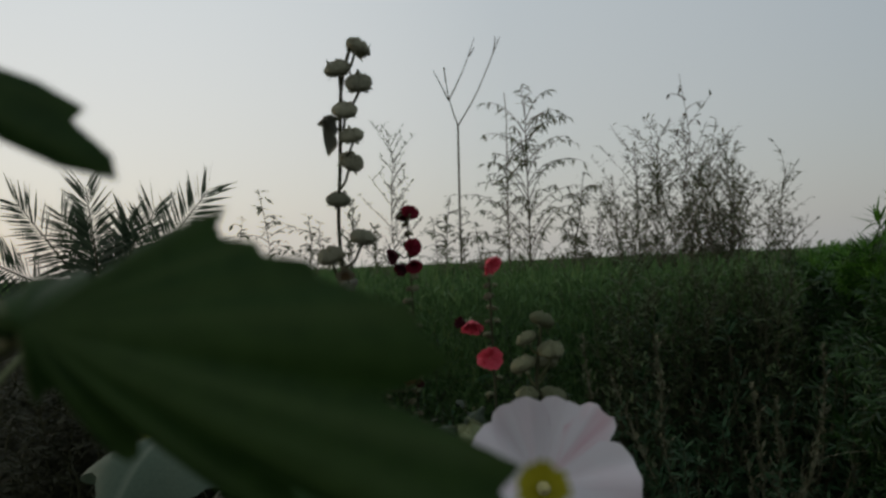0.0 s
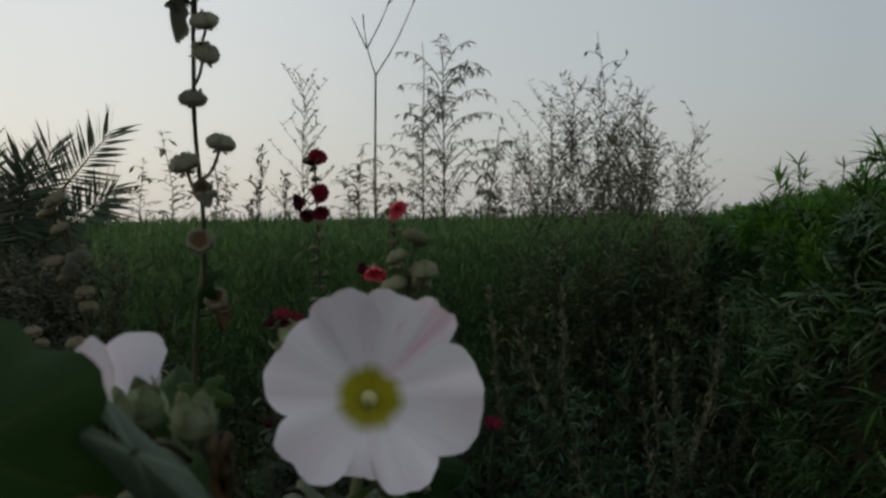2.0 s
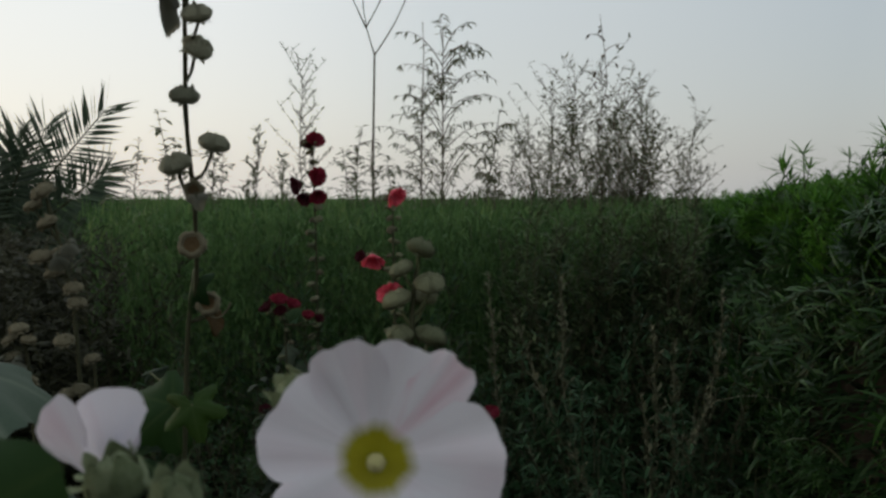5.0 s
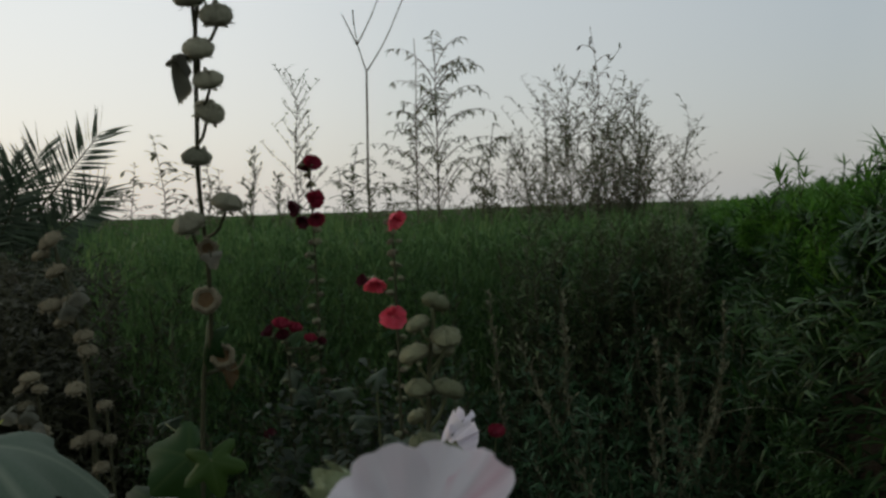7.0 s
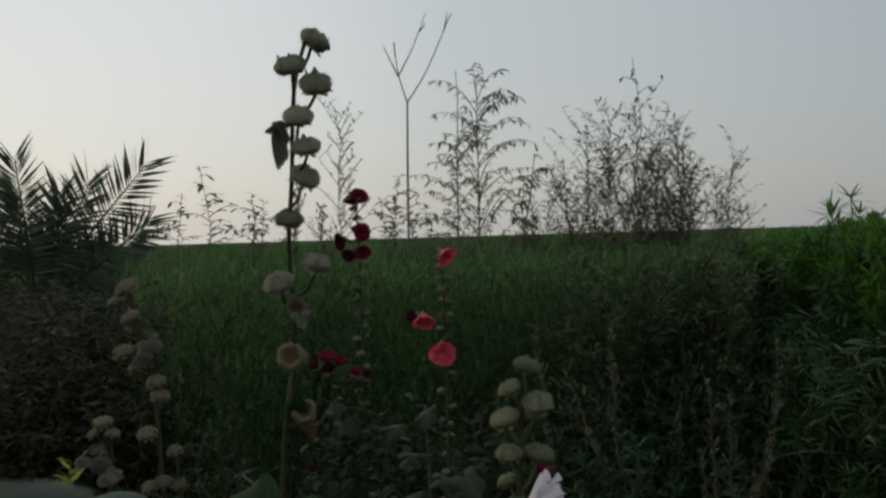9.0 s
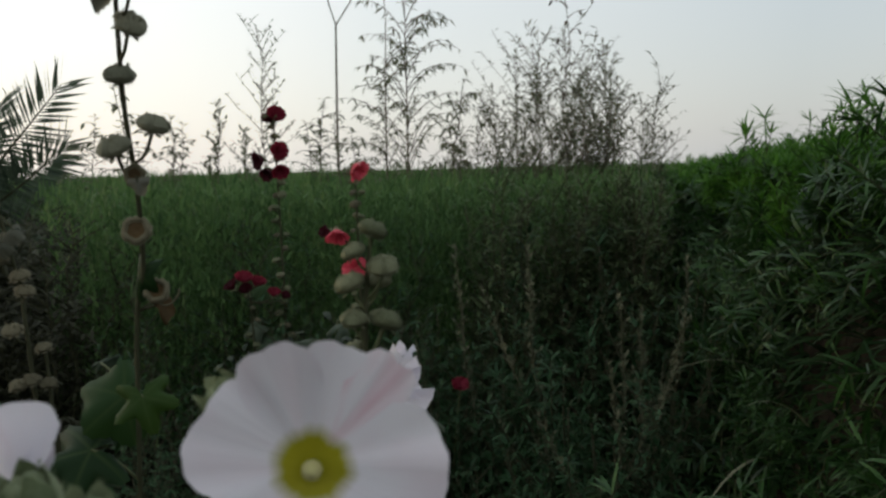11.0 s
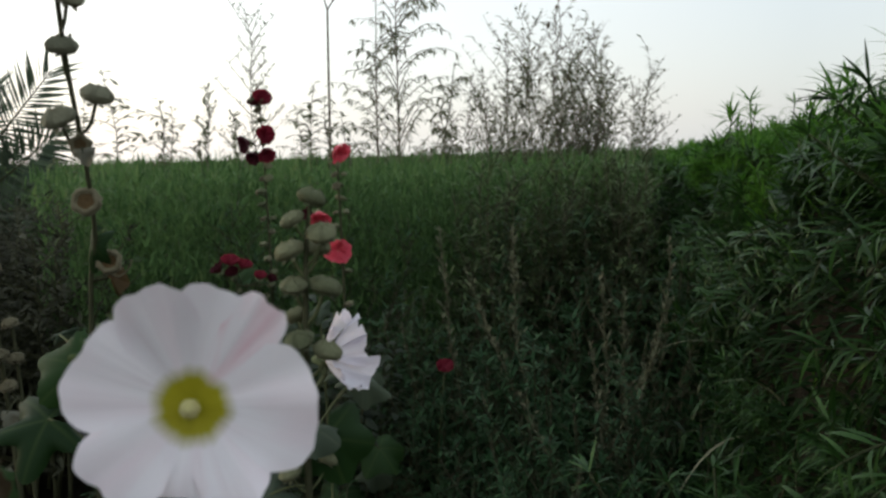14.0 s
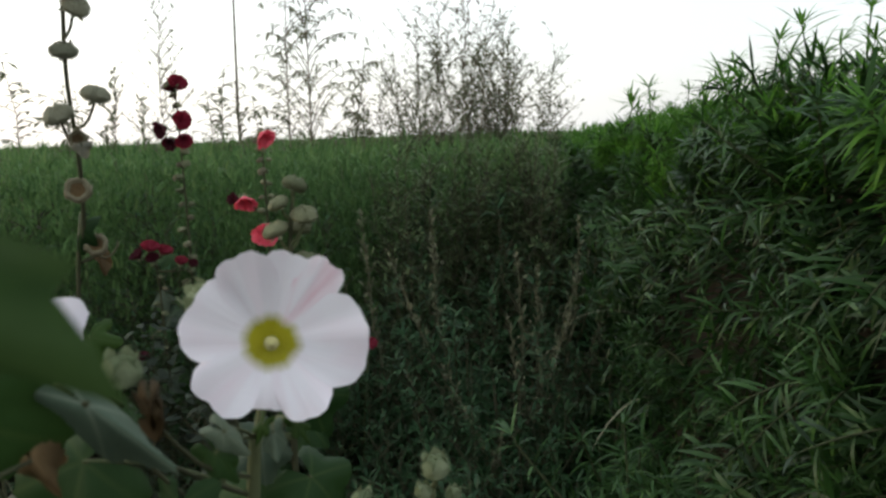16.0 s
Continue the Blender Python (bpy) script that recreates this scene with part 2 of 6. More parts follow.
M_LEAF_NEAR = veined_mat("hollyhock_leaf_large", (0.010, 0.030, 0.007), (0.046, 0.094, 0.022), (0.06, 0.095, 0.028), 0.6, 0.22, 260.0)
M_LEAF_PALE = veined_mat("hollyhock_leaf_pale", (0.034, 0.055, 0.034), (0.070, 0.092, 0.060), (0.11, 0.13, 0.085))
M_LEAF_WOOLLY = veined_mat("hollyhock_leaf_woolly", (0.070, 0.105, 0.070), (0.130, 0.170, 0.115), (0.22, 0.25, 0.18))
M_LEAF_LIME = leaf_mat("lime_leaf", (0.14, 0.19, 0.02), (0.32, 0.34, 0.04), None, 0.6, 0.3, 80)
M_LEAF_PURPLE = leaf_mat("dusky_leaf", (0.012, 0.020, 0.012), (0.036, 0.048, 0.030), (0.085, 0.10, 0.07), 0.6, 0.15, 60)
M_WHITE = petal_mat("white_petal", (0.87, 0.83, 0.855), (0.83, 0.62, 0.68), (0.36, 0.33, 0.014), 0.275, 0.05, 0.45, 2.2)
M_BLUSH = petal_mat("blushed_petal", (0.87, 0.82, 0.845), (0.82, 0.54, 0.60), (0.36, 0.33, 0.014), 0.25, 0.05, 1.0, 2.0)
M_BLUSH_PLAIN = petal_mat("blushed_petal_plain", (0.80, 0.75, 0.80), (0.74, 0.52, 0.60), (0.72, 0.50, 0.58), 0.05, 0.3, 0.7, 1.2)
M_WHITE_PLAIN = petal_mat("white_petal_plain", (0.80, 0.77, 0.82), (0.76, 0.62, 0.68), (0.5, 0.5, 0.2), 0.05)
M_CORAL = petal_mat("coral_petal", (0.70, 0.085, 0.13), (0.82, 0.26, 0.29), (0.72, 0.30, 0.22), 0.08)
M_RED = petal_mat("crimson_petal", (0.19, 0.014, 0.030), (0.29, 0.035, 0.06), (0.09, 0.005, 0.012), 0.12, 0.35)
M_MAROON = petal_mat("maroon_petal", (0.055, 0.008, 0.014), (0.12, 0.015, 0.025), (0.03, 0.004, 0.006), 0.1)
M_STAMEN = leaf_mat("stamen", (0.52, 0.48, 0.20), (0.66, 0.62, 0.36), None, 0.8, 0.1, 300, 0.5, True)
M_GRASS = leaf_mat("dry_grass", (0.11, 0.12, 0.07), (0.20, 0.20, 0.13), None, 0.6, 0.15, 40)
M_YELLOW = leaf_mat("yellow_bloom", (0.45, 0.30, 0.03), (0.6, 0.45, 0.05), None, 0.7, 0.2, 80)
M_FUZZ = leaf_mat("fuzz", (0.24, 0.25, 0.18), (0.38, 0.38, 0.29), None, 0.9, 0.3, 60)

# ---- mesh helpers ----


class Soup:
    """Points, faces and leaf coordinates gathered for one mesh."""

    def __init__(self):
        self.v, self.f, self.uv = [], [], []

    def add(self, v, f, uv=None):
        o = len(self.v)
        self.v += [tuple(p) for p in v]
        self.f += [tuple(i + o for i in q) for q in f]
        self.uv += uv or [(0.5, 0.5)] * len(v)

    def data(self, name, mat, smooth=True):
        me = bpy.data.meshes.new(name)
        me.from_pydata(self.v, [], self.f)
        me.materials.append(mat)
        layer = me.uv_layers.new(name="UVMap")
        loops = np.zeros(len(me.loops), dtype=np.int32)
        me.loops.foreach_get("vertex_index", loops)
        layer.data.foreach_set("uv", np.array(self.uv, dtype=np.float32)[loops].ravel())
        if smooth:
            me.polygons.foreach_set("use_smooth", [True] * len(me.polygons))
        me.update()
        return me


def part(name, soup, mat, parent=None, label="", m=None):
    ob = new(name, soup if isinstance(soup, bpy.types.Mesh) else soup.data(name, mat))
    if parent:
        ob.parent = parent
    if m is not None:
        ob.matrix_basis = m
    return tagged(ob, label)


def unit(v):
    return Vector(v).normalized()


def side_of(d, hint=(0, 0, 1)):
    s = d.cross(Vector(hint))
    if s.length < 1e-3:
        s = d.cross(Vector((1, 0, 0)))
    return s.normalized()


def tube(s, pts, radii, n=6):
    """A tapering round stem along points."""
    pts = [Vector(p) for p in pts]
    v, f = [], []
    for i, p in enumerate(pts):
        d = (pts[min(i + 1, len(pts) - 1)] - pts[max(i - 1, 0)]).normalized()
        a = side_of(d, (0.3, 0.9, 0.1))
        b = d.cross(a)
        for k in range(n):
            w = 2 * math.pi * k / n
            v.append(p + (a * math.cos(w) + b * math.sin(w)) * radii[i])
    for i in range(len(pts) - 1):
        for k in range(n):
            q = i * n + k
            r = i * n + (k + 1) % n
            f.append((q, r, r + n, q + n))
    f.append(tuple(range(n))[::-1])
    f.append(tuple((len(pts) - 1) * n + k for k in range(n)))
    s.add(v, f)


def blade(s, base, d, length, width, droop=0.3, segs=3, roll=0.0, waist=0.35):
    """A narrow pointed leaf that bends down along its length, with a shallow fold."""
    p, d = Vector(base), unit(d)
    side = side_of(d)
    if roll:
        side = (side * math.cos(roll) + d.cross(side) * math.sin(roll)).normalized()
    v, uv = [], []
    step = length / segs
    for i in range(segs + 1):
        t = i / segs
        w = width * 0.5 * (min(1, t / waist) ** 0.7 * 0.8 + 0.2 if t < waist else max(0.0, 1 - ((t - waist) / (1 - waist)) ** 1.6))
        w = max(w, width * 0.03)
        v += [p - side * w, p + side * w]
        uv += [(0, t), (1, t)]
        d = (d + Vector((0, 0, -droop / segs))).normalized()
        p = p + d * step
    s.add(v, [(2 * i, 2 * i + 1, 2 * i + 3, 2 * i + 2) for i in range(segs)], uv)


def bend(pts, n):
    """A smooth line of n points through the given ones."""
    pts = [Vector(p) for p in pts]
    out = []
    for i in range(n):
        u = i / (n - 1) * (len(pts) - 1)
        k = min(int(u), len(pts) - 2)
        t = u - k
        a, b, c, d = pts[max(k - 1, 0)], pts[k], pts[k + 1], pts[min(k + 2, len(pts) - 1)]
        out.append(0.5 * ((2 * b) + (c - a) * t + (2 * a - 5 * b + 4 * c - d) * t * t + (3 * b - a - 3 * c + d) * t**3))
    return out


def facing(loc, z, up=(0, 0, 1), spin=0.0, size=1.0):
    """A pose whose local z points along z, and whose local y leans to up."""
    z = unit(z)
    x = Vector(up).cross(z)
    if x.length < 1e-3:
        x = Vector((1, 0, 0))
    x.normalize()
    y = z.cross(x)
    m = Matrix((x, y, z)).transposed().to_4x4()
    return Matrix.Translation(loc) @ m @ Matrix.Rotation(spin, 4, "Z") @ Matrix.Scale(size, 4)


def thing(name, loc, label, category, group="", kind=""):
    ob = new(name)
    ob.empty_display_size = 0.05
    ob.location = loc
    return tagged(ob, label, category, group, kind)


# ---- plant organs ----


def petal_soup(half, length, notch=0.12, lift=0.35, ruffle=0.0016, fold=0.0, seed=0, centre=0.0, nu=22, nv=14, curl=0.0, rounding=0.23):
    """One petal in the plane of its flower: the claw at the middle, a two-lobed wavy rim, a shallow funnel."""
    rng = random.Random(seed)
    ph = [rng.uniform(0, 6.28) for _ in range(4)]
    s = Soup()
    v, uv = [], []
    for j in range(nv + 1):
        t = j / nv
        for i in range(nu + 1):
            u = 2 * i / nu - 1
            spread = half * (1.12 - 0.07 * t)
            a = centre + u * spread
            rim = 1 - notch * math.exp(-((u / 0.16) ** 2)) - rounding * abs(u) ** (5 if rounding < 0.4 else 2.6) + 0.020 * math.sin(5 * u + ph[0]) + 0.016 * math.sin(11 * u + ph[1]) + 0.009 * math.sin(23 * u + ph[2])
            r = length * (0.03 + 0.97 * t * (1 + (rim - 1) * t**1.4))
            h = lift * length * (t**1.25) * 0.55 - lift * length * 0.15
            h += ruffle * t * (math.sin(3.6 * u + ph[2]) + (0.2 + 0.5 * t) * math.sin(8.5 * u + ph[3] + 1.5 * t)) * (0.35 + 0.65 * t) * (1 - 0.8 * u * u)
            h += fold * t * t * length * max(0, u) ** 2
            h -= curl * length * max(0, t - 0.7) ** 2 * 6
            v.append((r * math.cos(a), r * math.sin(a), h))
            uv.append((i / nu + seed * 0.37, t))
    w = nu + 1
    s.add(v, [(j * w + i, j * w + i + 1, (j + 1) * w + i + 1, (j + 1) * w + i) for j in range(nv) for i in range(nu)], uv)
    return s


def corolla_petal(deg, half, length, notch=0.03, seed=0, order=0, curl=0.0, edge=0.42):
    """One broad petal of the large bloom. All of them lie on one shallow wavy funnel, each a hair above the last, and
    end in a rounded, faintly notched lobe."""
    rng = random.Random(seed)
    ph = [rng.uniform(0, 6.28) for _ in range(4)]
    nu, nv = 30, 20
    v, uv = [], []
    for j in range(nv + 1):
        t = j / nv
        for i in range(nu + 1):
            u = 2 * i / nu - 1
            a = radians(deg + u * half)
            rim = 1 - edge * abs(u) ** 4 - notch * math.exp(-((u / 0.22) ** 2)) + 0.014 * math.sin(4 * u + ph[0]) + 0.011 * math.sin(9 * u + ph[1]) + 0.005 * math.sin(21 * u + ph[2])
            r = length * (0.03 + 0.97 * t * (1 + (rim - 1) * t**2))
            q = r / 0.037
            h = 0.0132 * q**1.2 - 0.003
            h += 0.0015 * q * q * (math.sin(4 * a + 0.6) + 0.7 * math.sin(7 * a + 2.1) + 0.35 * math.sin(13 * a + 1.0))
            h += (0.00016 * math.sin(13 * u + ph[2] + 1.2 * t) + 0.00007 * math.sin(27 * u + ph[1] - t)) * q * q * (1 - u * u)
            h += 0.0006 * t**4 * math.sin(2.4 * u + ph[3])
            h -= curl * length * max(0, t - 0.55) ** 2
            v.append((r * math.cos(a), r * math.sin(a), h + 0.00007 * order))
            uv.append((i / nu + seed * 0.37, t * length / 0.039))
    w = nu + 1
    s = Soup()
    s.add(v, [(j * w + i, j * w + i + 1, (j + 1) * w + i + 1, (j + 1) * w + i) for j in range(nv) for i in range(nu)], uv)
    return s


def fan_petal(edge, lean, cup, seed=0, nu=20, nv=12):
    """A petal of a half-open bloom, spread like a fan: edge gives the turn from upright in degrees and the length along the rim,
    lean how far it tips away from the viewer's side, cup how far its edges roll in."""
    ph = random.Random(seed).uniform(0, 6)
    lo, hi = edge[0][0], edge[-1][0]
    s = Soup()
    v, uv = [], []
    for j in range(nv + 1):
        t = j / nv
        for i in range(nu + 1):
            u = 2 * i / nu - 1
            a = lo + (hi - lo) * i / nu
            k = max(q for q in range(len(edge) - 1) if edge[q][0] <= a)
            f = smooth(edge[k][0], edge[k + 1][0], a)
            r = t * (edge[k][1] * (1 - f) + edge[k + 1][1] * f) * (1 + 0.012 * math.sin(9 * u + ph) * t)
            y = lean * r - cup * u * u * t + 0.0005 * math.sin(5 * u + ph) * t * t + 0.0012 * math.sin(math.pi * t)
            v.append((r * math.sin(radians(a)), y, r * math.cos(radians(a))))
            uv.append((i / nu + seed * 0.37, 0.45 + 0.55 * t))
    w = nu + 1
    s.add(v, [(j * w + i, j * w + i + 1, (j + 1) * w + i + 1, (j + 1) * w + i) for j in range(nv) for i in range(nu)], uv)
    return s


def column_soup(r=0.0020, h=0.008, seed=0):
    """The column of stamens: a knobbly rounded stub."""
    rng = random.Random(seed)
    s = Soup()
    v, f = [], []
    n, m = 12, 8
    for j in range(m + 1):
        t = j / m
        for i in range(n):
            w = 2 * math.pi * i / n
            rr = r * (0.55 + 0.75 * math.sin(math.pi * min(1, 0.15 + 0.85 * t)) ** 0.8) * (1 if j < m else 0.05)
            rr *= 1 + rng.uniform(-0.07, 0.07)
            v.append((rr * math.cos(w), rr * math.sin(w), h * t))
    for j in range(m):
        for i in range(n):
            f.append((j * n + i, j * n + (i + 1) % n, (j + 1) * n + (i + 1) % n, (j + 1) * n + i))
    s.add(v, f)
    return s


def sepal_data(seed=3):
    """One pointed, ruffled sepal of a bud of radius 1, bowed over its side, its tip turned out."""
    s = Soup()
    v, n = [], 9
    rng = random.Random(seed)
    ph = rng.uniform(0, 6.28)
    for i in range(n + 1):
        t = i / n
        el = -0.45 + 1.62 * t
        r, z = 1.05 * max(0.12, math.cos(el)) ** 0.8, 1.02 * math.sin(el) + 0.30 * t**4
        hw = 0.72 * math.sin(math.pi * min(1, 0.34 + 0.66 * t)) ** 0.7 + 0.01
        for u in (-1, -0.5, 0, 0.5, 1):
            rr = math.sqrt(max(0.0, (r + 0.05) ** 2 - (u * hw) ** 2 * 1.05)) + 0.06 * (1 - abs(u)) + 0.75 * max(0, t - 0.72)
            rr += 0.09 * abs(u) * math.sin(9 * t + ph + (2 if u > 0 else 0)) + 0.16 * abs(u) ** 3 * t
            v.append((rr, u * hw * (1 + 0.08 * math.sin(11 * t + ph)), z + 0.20 * t**3))
    s.add(v, [(5 * i + k, 5 * i + k + 1, 5 * i + k + 6, 5 * i + k + 5) for i in range(n) for k in range(4)])
    for _ in range(260):
        i = rng.randrange(0, n)
        p = Vector(v[5 * i + rng.randrange(5)]).lerp(Vector(v[5 * i + 5 + rng.randrange(5)]), rng.random())
        blade(s, p, (p.x, p.y + rng.uniform(-0.4, 0.4), p.z * 0.6 + rng.uniform(-0.3, 0.5)), rng.uniform(0.10, 0.28), 0.028, 0.2, 1)
    return s.data("sepal", M_CALYX)


def bract_data():
    """One narrow bract below a bud of radius 1, standing out and up."""
    s = Soup()
    blade(s, (0.45, 0, -0.75), (0.95, 0.1, 0.15), 1.15, 0.50, -0.9, 6, 0.0, 0.35)
    return s.data("bract", M_CALYX)


def bud_on(parent, m, k, label):
    bud = part("bud", BUDS[k], None, parent, label, m)
    for q in range(5):
        part("sepal", SEPALS[(q + k) % 3], None, bud, "", Matrix.Rotation(2 * math.pi * q / 5 + 0.3 * k, 4, "Z"))
        part("bract", BRACT, None, bud, "", Matrix.Rotation(2 * math.pi * (q + 0.5) / 5 + 0.3 * k, 4, "Z"))
    return bud


def fuzz_on(s, count, length, seed, flat):
    """Short pale hairs that stand off a pod or bud of radius 1."""
    rng = random.Random(seed)
    for _ in range(count):
        w, el = rng.uniform(0, 6.28), math.asin(rng.uniform(-0.75, 0.95))
        d = Vector((math.cos(w) * math.cos(el), math.sin(w) * math.cos(el), math.sin(el)))
        p = Vector((d.x * 0.96, d.y * 0.96, d.z * flat))
        blade(s, p, d + Vector((rng.uniform(-0.4, 0.4), rng.uniform(-0.4, 0.4), rng.uniform(-0.2, 0.5))), length * rng.uniform(0.6, 1.3), 0.035, 0.2, 1)


def pod_data(name, mat, seed=0, flat=0.62, points=0.55, sepals=True, skirt=0.0):
    """A seed capsule wrapped in its calyx: a flattened, puckered ball of five puffed sepals that close over the top,
    their tips drawn out into short horns, and narrow bracts below. Radius 1."""
    rng = random.Random(seed)
    s = Soup()
    v, f = [], []
    n, m = 30, 14
    horn = [points * rng.choice((0.15, 0.3, 0.55, 1.2)) for _ in range(5)]
    turn = [rng.uniform(-0.15, 0.15) for _ in range(5)]
    dent = [rng.uniform(0.9, 1.08) for _ in range(5)]
    for j in range(m + 1):
        t = j / m
        el = -math.pi / 2 + math.pi * t
        for i in range(n):
            w = 2 * math.pi * i / n
            k = int(5 * i / n) % 5
            puff = abs(math.sin(2.5 * w + turn[k] * 0.3)) ** 0.7
            up = max(0.0, math.sin(el))
            r = (math.cos(el) ** 0.7 if 0 < j < m else 0.03) * (1 - (0.13 if sepals else 0.12) * (1 - puff) * (0.4 + 0.6 * up)) * dent[k]
            r *= 1 + 0.03 * math.sin(11 * w + seed) * math.cos(el) + rng.uniform(-0.025, 0.025)
            z = flat * math.sin(el) * (0.72 if el < 0 else 1.0) * (1 + 0.18 * up * (puff - 0.5) * 2)
            if j == m:
                z *= 0.92
            v.append((r * math.cos(w), r * math.sin(w), z))
    for j in range(m):
        for i in range(n):
            f.append((j * n + i, j * n + (i + 1) % n, (j + 1) * n + (i + 1) % n, (j + 1) * n + i))
    s.add(v, f)
    for k in range(5 if sepals else 0):
        w = 2 * math.pi * (k + 0.5) / 5 + turn[k]
        out = Vector((math.cos(w), math.sin(w), 0))
        side = Vector((-math.sin(w), math.cos(w), 0))
        h = horn[k]
        rows = [(0.97, 0.16, 0.40), (0.86, 0.50, 0.36), (0.66, 0.78, 0.26), (0.48 + 0.25 * h, 0.96 + 0.25 * h, 0.15), (0.42 + 0.5 * h, 1.02 + 0.75 * h, 0.06), (0.40 + 0.52 * h, 1.02 + 1.05 * h, 0.01)]
        vv = []
        for r, z, hw in rows:
            c = out * (r * 1.04) + Vector((0, 0, z * flat * 1.06))
            vv += [c - side * hw, c + out * 0.05 * (hw > 0.05), c + side * hw]
        s.add(vv, [(3 * i + q, 3 * i + q + 1, 3 * i + q + 4, 3 * i + q + 3) for i in range(len(rows) - 1) for q in (0, 1)])
    for k in range(6 if sepals else 0):
        w = 2 * math.pi * (k + rng.uniform(-0.3, 0.3)) / 6
        blade(s, (0.45 * math.cos(w), 0.45 * math.sin(w), -flat * 0.62), (math.cos(w), math.sin(w), rng.uniform(-0.3, 0.3)), rng.uniform(0.45, 0.65), 0.42, 0.3, 3, 0, 0.4)
    for k in range(9 if skirt else 0):
        w = 2 * math.pi * (k + rng.uniform(-0.25, 0.25)) / 9
        blade(s, (0.7 * math.cos(w), 0.7 * math.sin(w), -flat * 0.25), (math.cos(w), math.sin(w), rng.uniform(-0.55, 0.1)), skirt * rng.uniform(0.7, 1.2), 0.5, rng.uniform(0.2, 0.9), 4, rng.uniform(-0.2, 0.2), 0.3)
    bare = len(s.f)
    fuzz_on(s, 320, 0.24, seed, flat)
    me = s.data(name, mat)
    me.materials.append(M_FUZZ)
    me.polygons.foreach_set("material_index", [0] * bare + [1] * (len(s.f) - bare))
    return me


def open_pod_data(seed=0):
    """A dry open calyx: a shallow scalloped cup with a thick hairy rim and a sunken ring of seeds. Radius 1, opening along +z."""
    rng = random.Random(seed)
    s = Soup()
    rows = [(0.12, -0.75), (0.55, -0.68), (0.86, -0.42), (1.0, -0.05), (0.96, 0.28), (0.80, 0.42), (0.64, 0.36), (0.55, 0.18), (0.38, 0.24), (0.18, 0.14), (0.02, 0.12)]
    n = 30
    v = []
    for r, z in rows:
        for i in range(n):
            w = 2 * math.pi * i / n
            k = 1 + (0.05 * math.cos(5 * w + seed) + 0.025 * math.sin(11 * w)) * (r > 0.5) + rng.uniform(-0.03, 0.03)
            v.append((r * k * math.cos(w), r * k * math.sin(w), z + 0.06 * math.sin(5 * w + 1) * (r > 0.6)))
    faces = [(j * n + i, j * n + (i + 1) % n, (j + 1) * n + (i + 1) % n, (j + 1) * n + i) for j in range(len(rows) - 1) for i in range(n)]
    faces.append(tuple(range(n))[::-1])
    s.add(v, faces)
    inner = [1 if 7 * n <= f < 10 * n else 0 for f in range(len(faces))]
    for k in range(5):
        w = 2 * math.pi * (k + rng.uniform(-0.2, 0.2)) / 5
        blade(s, (0.9 * math.cos(w), 0.9 * math.sin(w), 0.2), (math.cos(w), math.sin(w), rng.uniform(-0.8, 0.0)), rng.uniform(0.2, 0.35), 0.4, 0.4, 4, 0, 0.3)
    inner += [0] * (len(s.f) - len(inner))
    for _ in range(260):
        w, t = rng.uniform(0, 6.28), rng.uniform(-0.5, 0.4)
        r = 0.95 if t > -0.1 else 0.8
        blade(s, (r * math.cos(w), r * math.sin(w), t), (math.cos(w) + rng.uniform(-0.4, 0.4), math.sin(w) + rng.uniform(-0.4, 0.4), rng.uniform(-0.3, 0.8)), rng.uniform(0.12, 0.3), 0.035, 0.2, 1)
    inner += [2] * (len(s.f) - len(inner))
    me = s.data("seed_pod", M_POD_DRY)
    me.materials.append(M_DRYLEAF)
    me.materials.append(M_FUZZ)
    me.polygons.foreach_set("material_index", inner)
    return me


def broad_leaf(size=0.06, lobes=5, depth=0.3, cup=0.15, wave=0.05, seed=0, teeth=0.03, name="leaf", mat=None):
    """A rounded, lobed, veined leaf in the xy plane, its stalk at the origin and its tip along +y. The first leaf
    coordinate is the distance from the nearest vein."""
    rng = random.Random(seed)
    ph = rng.uniform(0, 6)
    n, m = 56, 9
    s = Soup()
    v, uv = [], []
    span = math.radians(158)
    for j in range(m + 1):
        t = j / m
        for i in range(n + 1):
            a = -span + 2 * span * i / n
            q = (a / span) * (lobes / 2)
            wave_l = math.cos(2 * math.pi * q)
            r = 1 - depth * (0.5 - 0.5 * wave_l) - 0.28 * (abs(a) / span) ** 2
            r *= 1 + teeth * math.sin(31 * a + ph) + 0.6 * teeth * math.sin(53 * a)
            r = size * t * (1 + (r - 1) * t)
            lane = abs(((q + 0.5) % 1.0) - 0.5) * 2
            vein = lane * t
            z = -cup * size * t * t + wave * size * t * math.sin(3.3 * a + ph) * t + 0.05 * size * (lane**0.5) * t - 0.02 * size
            v.append((r * math.sin(a), r * math.cos(a), z))
            uv.append((vein, t))
    w = n + 1
    s.add(v, [(j * w + i, j * w + i + 1, (j + 1) * w + i + 1, (j + 1) * w + i) for j in range(m) for i in range(n)], uv)
    return s.data(name, mat or M_LEAF)


def open_flower(parent, m, petals, mat, seed=0, lift=0.35, stamen=True, rounding=0.23):
    """A whole bloom as one part, each petal and the column under it."""
    head = part("bloom", calyx_soup(seed), M_CALYX, parent, "pale green calyx of the bloom", m)
    for k, (deg, half, length, notch, fold, up) in enumerate(petals):
        p = part("petal", petal_soup(radians(half), length, notch, lift, 0.0010 * length / 0.04 * half / 40, fold, seed * 7 + k, radians(deg), rounding=rounding), mat, head)
        p.location = (0, 0, up)
    if stamen:
        part("stamen_column", column_soup(seed=seed), M_STAMEN, head, "pale yellow stamen column")
    return head


